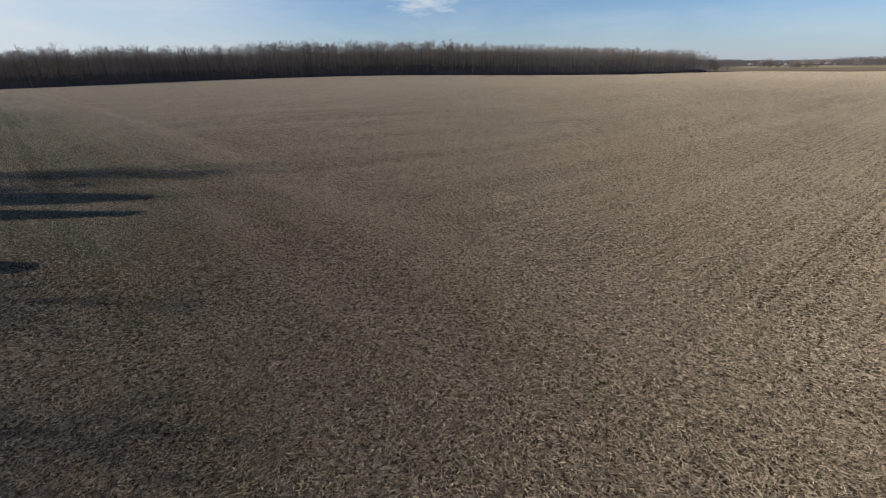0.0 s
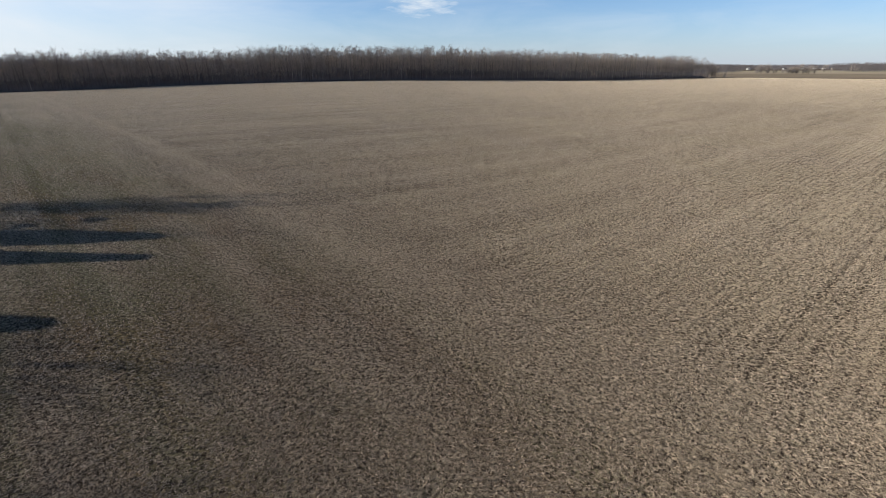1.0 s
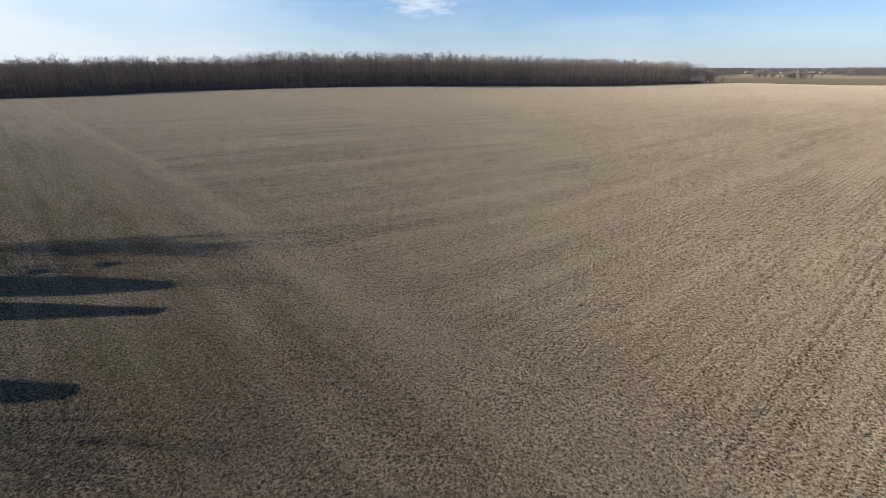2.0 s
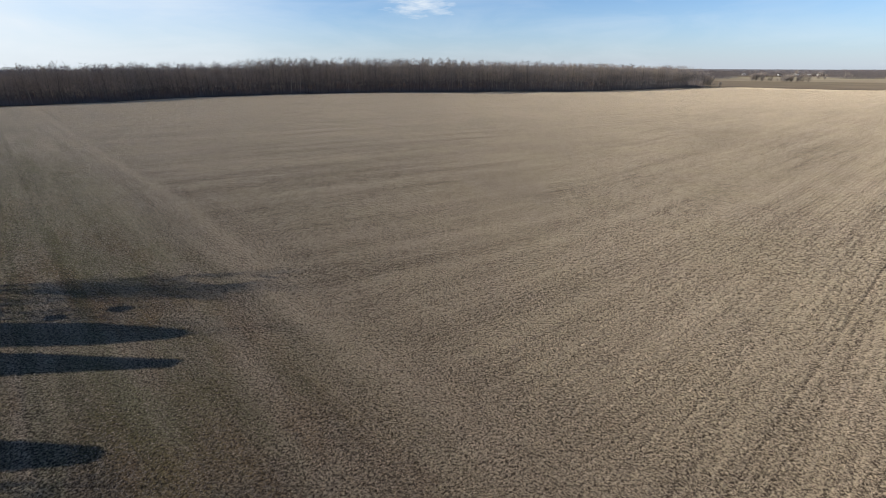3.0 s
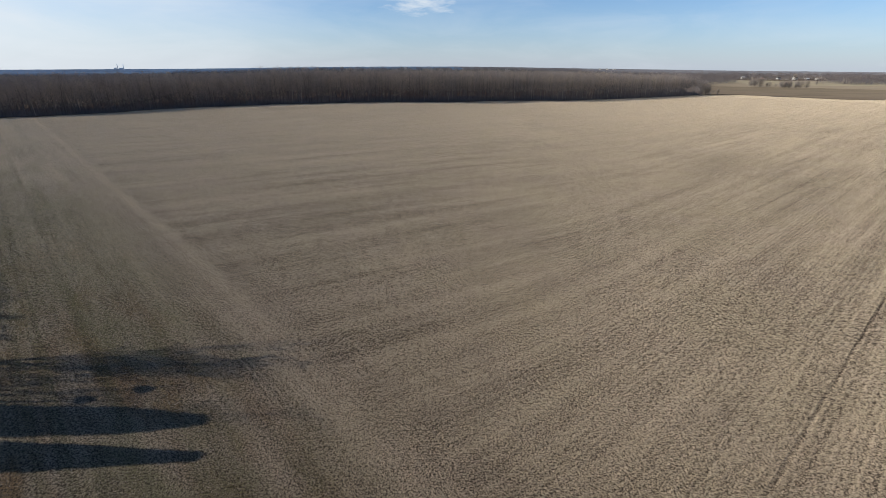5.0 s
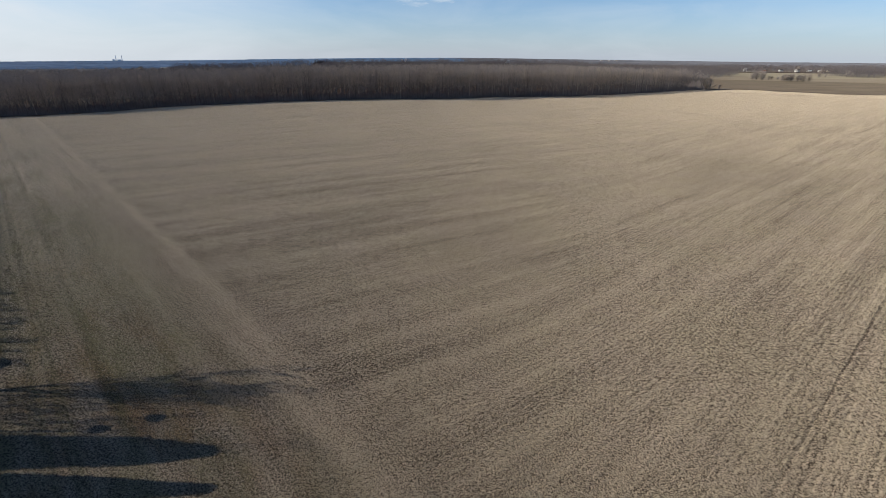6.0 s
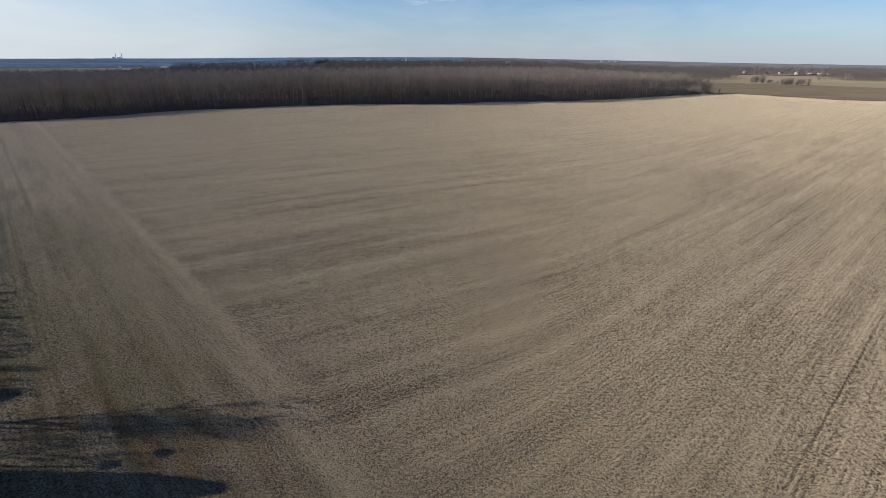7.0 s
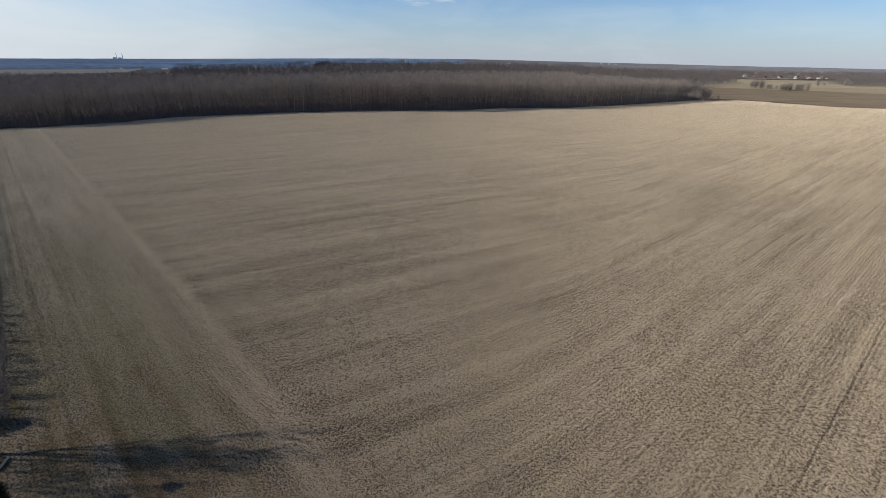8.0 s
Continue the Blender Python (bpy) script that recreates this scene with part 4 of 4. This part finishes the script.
# nests guessed from two round shadows, hung out of view to cast them
for x, z, r in ((0.15, 6.2, 0.62), (0.2, 8.6, 0.7)):
    ball = Pieces()
    for i in range(900):
        d = rand_dir(rng)
        c = Vector((x, 1.7 if z > 8 else 0.0, z)) + Vector((d.x, d.y, d.z * 0.75)) * r * rng.uniform(0.35, 1.0)
        e = rand_dir(rng)
        ball.blade(c, c + e * rng.uniform(0.15, 0.35), 0.12, e.cross(rand_dir(rng)).normalized())
    child("nest", ball.mesh("nest", [M_BRUSH]), sapling, "round nest of dry leaves and twigs")


def shed(m):
    ob = thing("shed", m, "small garden shed with white boards and a brown roof", "shed")
    for i in range(14):
        x = -1.6 + 0.235 * i + 0.117
        part("board", box(bmesh.new(), x, -1.25, 1.05, 0.225, 0.03, 2.3, 0.006), M_WHITE, ob)
        part("board", box(bmesh.new(), x, 1.25, 1.05, 0.225, 0.03, 2.3, 0.006), M_WHITE, ob)
    for i in range(10):
        y = -1.25 + 0.25 * i + 0.125
        top = 2.2 + (1.25 - abs(y)) * 0.55
        for x in (-1.6, 1.6):
            part("board", box(bmesh.new(), x, y, top / 2 - 0.05, 0.03, 0.24, top + 0.1, 0.006), M_WHITE, ob)
    for s in (-1, 1):
        bm = box(bmesh.new(), 0, 0, 0, 3.7, 1.72, 0.07, 0.01)
        bmesh.ops.transform(bm, matrix=Matrix.Translation((0, s * 0.72, 2.55)) @ Matrix.Rotation(-s * math.atan(0.55), 4, "X"), verts=bm.verts)
        part("roof", bm, M_WOOD, ob, "brown weathered roof boards")
    part("door", box(bmesh.new(), 1.63, 0.1, 0.95, 0.04, 0.8, 1.9, 0.01), M_WOOD, ob)


shed(at(-65.4, 51.8, 20))


def garden_bed(m):
    ob = thing("garden_bed", m, "raised wooden garden bed with bare soil", "garden bed")
    for x, y, sx, sy in ((0, -1.0, 3.0, 0.06), (0, 1.0, 3.0, 0.06), (-1.5, 0, 0.06, 2.06), (1.5, 0, 0.06, 2.06)):
        part("plank", box(bmesh.new(), x, y, 0.15, sx, sy, 0.42, 0.01), M_CREAM, ob)
    part("soil", box(bmesh.new(), 0, 0, 0.1, 2.92, 1.92, 0.3, 0.03), M_LITTER, ob)


garden_bed(at(-57.0, 45.2, 12))

# ---- stubble ----
def stems_mesh(name, x, y, wide, rng, stand_share, mat, label, long_by=160):
    n = len(x)
    az = rng.uniform(0, 2 * np.pi, n)
    stand = rng.uniform(0, 1, n) < stand_share
    grow_by = 1 + np.hypot(x, y) / long_by
    ln = np.where(stand, rng.uniform(0.05, 0.12, n), rng.uniform(0.08, 0.19, n)) * grow_by
    el = np.where(stand, rng.uniform(0.7, 1.5, n), rng.uniform(-0.05, 0.4, n))
    d = np.stack([np.cos(az) * np.cos(el), np.sin(az) * np.cos(el), np.sin(el)], 1)
    base = np.stack([x, y, level(x, y) + np.where(stand, -0.01, rng.uniform(0.0, 0.07, n))], 1)
    tip = base + d * ln[:, None]
    side = np.cross(d, rng.normal(size=(n, 3)))
    side /= np.linalg.norm(side, axis=1, keepdims=True)
    side *= (rng.uniform(0.6, 1.6, n) * wide)[:, None]
    v3 = np.stack([base - side, base + side, tip], 1).reshape(-1, 3)
    ob = new(name, mesh_of(name, v3, np.arange(len(v3)).reshape(-1, 3), [mat]))
    tagged(ob, label, "stubble", "", "stuff")


def head_line(x, y):
    """Metres to the right of the headland's inner line."""
    return (x + 0.922 * y - 29.8) * 0.736


def in_rows(x, y, gap, share, rng):
    """Draws a share of the places onto the drilled rows."""
    pick, off = rng.uniform(0, 1, len(x)), rng.normal(0, 0.13, len(x))
    aim, yr = np.round(row_number(x, y) / gap) * gap + off, y
    for _ in range(4):
        yr = yr + (aim - row_number(x, yr)) / (1.1 * ROW_SQUEEZE)
    c, s = math.cos(HEDGE), math.sin(HEDGE)
    w, u = -x * s + y * c, x * c + y * s
    wr = np.round(w / gap) * gap + off
    main = head_line(x, y) > 0
    xn = np.where(main, x, u * c - wr * s)
    yn = np.where(main, yr, u * s + wr * c)
    on = pick < np.where(main, share, 0.5 * share)
    return np.where(on, xn, x), np.where(on, yn, y)


def thinned(x, y, rng):
    """Leaves out much of the straw in the wheel tracks and on the headland."""
    v = row_number(x, y)
    w = -x * math.sin(HEDGE) + y * math.cos(HEDGE)
    head = head_line(x, y)
    worn = ((np.abs(v - TRACKS[0]) < 0.24) | (np.abs(v - TRACKS[1]) < 0.22)) & (head > 0)
    lane = (np.abs(w - 3.0) < 0.7) | (np.abs(w + 1.9) < 0.7)
    line = np.abs(head + 1.9) < 2.0
    drop = np.where(worn, 0.3, np.where(line, 0.0, np.where(head < 0, np.where(lane, 0.5, 0.15), 0.0)))
    return rng.uniform(0, 1, len(x)) > drop


def near_stubble(n, rng):
    r = 8 * (97 / 8) ** rng.uniform(0, 1, n)
    a = rng.uniform(-0.95, 0.95, n)
    keep = rng.uniform(0, 1, n) < np.minimum(1, (r / 15) ** 1.2)
    r, a = r[keep], a[keep]
    x, y = r * np.sin(a), r * np.cos(a)
    keep = (x > hedge_x(y) + 3) & (rng.uniform(0, 1, len(x)) > (r - 26) / 70)
    x, y, r = x[keep], y[keep], r[keep]
    x, y = in_rows(x, y, ROW_GAP, np.where(x > 5, 0.36, 0.1), rng)
    size = 0.16 + r / 400
    keep = thinned(x, y, rng) & (lumps(x / size, y / size, 1.0, 5) > rng.uniform(-0.45, 0.85, len(x)))
    x, y, r = x[keep], y[keep], r[keep]
    stems_mesh("stubble", x, y, 0.0075 * (1 + r / 42), rng, np.clip(0.3 + r / 100, 0.3, 0.85), M_STRAW, "cut straw and short standing stubble on the soil", 60)


def far_stubble(n, rng):
    r = 20 * (720 / 20) ** (rng.uniform(0, 1, n) ** 0.8)
    a = rng.uniform(-0.86, 0.86, n)
    x, y = r * np.sin(a), r * np.cos(a)
    keep = (x > hedge_x(y) + 3) & (y < field_end(x) - 3) & (rng.uniform(0, 1, n) < (r - 30) / 60)
    x, y, r = x[keep], y[keep], r[keep]
    x, y = in_rows(x, y, ROW_GAP, 0.3, rng)
    size = 0.17 + r / 400
    keep = (0.5 * lumps(x / size, y / size, 1.0, 8) + 0.4 * lumps(x, y, 14, 9) > rng.uniform(-0.3, 0.75, len(x))) & thinned(x, y, rng)
    x, y, r = x[keep], y[keep], r[keep]
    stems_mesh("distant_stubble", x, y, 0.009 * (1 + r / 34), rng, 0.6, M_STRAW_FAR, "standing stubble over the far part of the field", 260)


near_stubble(1350000, np.random.default_rng(3))
far_stubble(1100000, np.random.default_rng(4))


def weeds(n, rng):
    """Low green weeds and grass in drifts along the headland."""
    u = rng.triangular(20, 60, 480, n)
    v = rng.normal(0, 6, n)
    c, s = math.cos(HEDGE), math.sin(HEDGE)
    x, y = u * c - v * s, u * s + v * c
    keep = (lumps(u / 5, v, 3.2, 12) * 0.4 + lumps(x, y, 0.9, 13) * 0.3 > rng.uniform(0.1, 0.8, n)) & (x > hedge_x(y) + 1.2) & (y < 60 + rng.uniform(0, 90, n))
    x, y = x[keep], y[keep]
    n = len(x)
    az = rng.uniform(0, 2 * np.pi, n)
    el = rng.uniform(0.1, 1.2, n)
    d = np.stack([np.cos(az) * np.cos(el), np.sin(az) * np.cos(el), np.sin(el)], 1)
    base = np.stack([x, y, level(x, y) + 0.02], 1)
    side = np.cross(d, rng.normal(size=(n, 3)))
    side *= (rng.uniform(0.008, 0.02, n) * (1 + np.hypot(x, y) / 70))[:, None] / np.linalg.norm(side, axis=1, keepdims=True)
    tip = base + d * (rng.uniform(0.05, 0.13, n) * (1 + np.hypot(x, y) / 120))[:, None]
    v3 = np.stack([base - side, base + side, tip], 1).reshape(-1, 3)
    ob = new("headland_weeds", mesh_of("headland_weeds", v3, np.arange(len(v3)).reshape(-1, 3), [M_WEED]))
    tagged(ob, "drifts of low green weeds along the headland", "weeds", "", "stuff")


weeds(90000, np.random.default_rng(9))
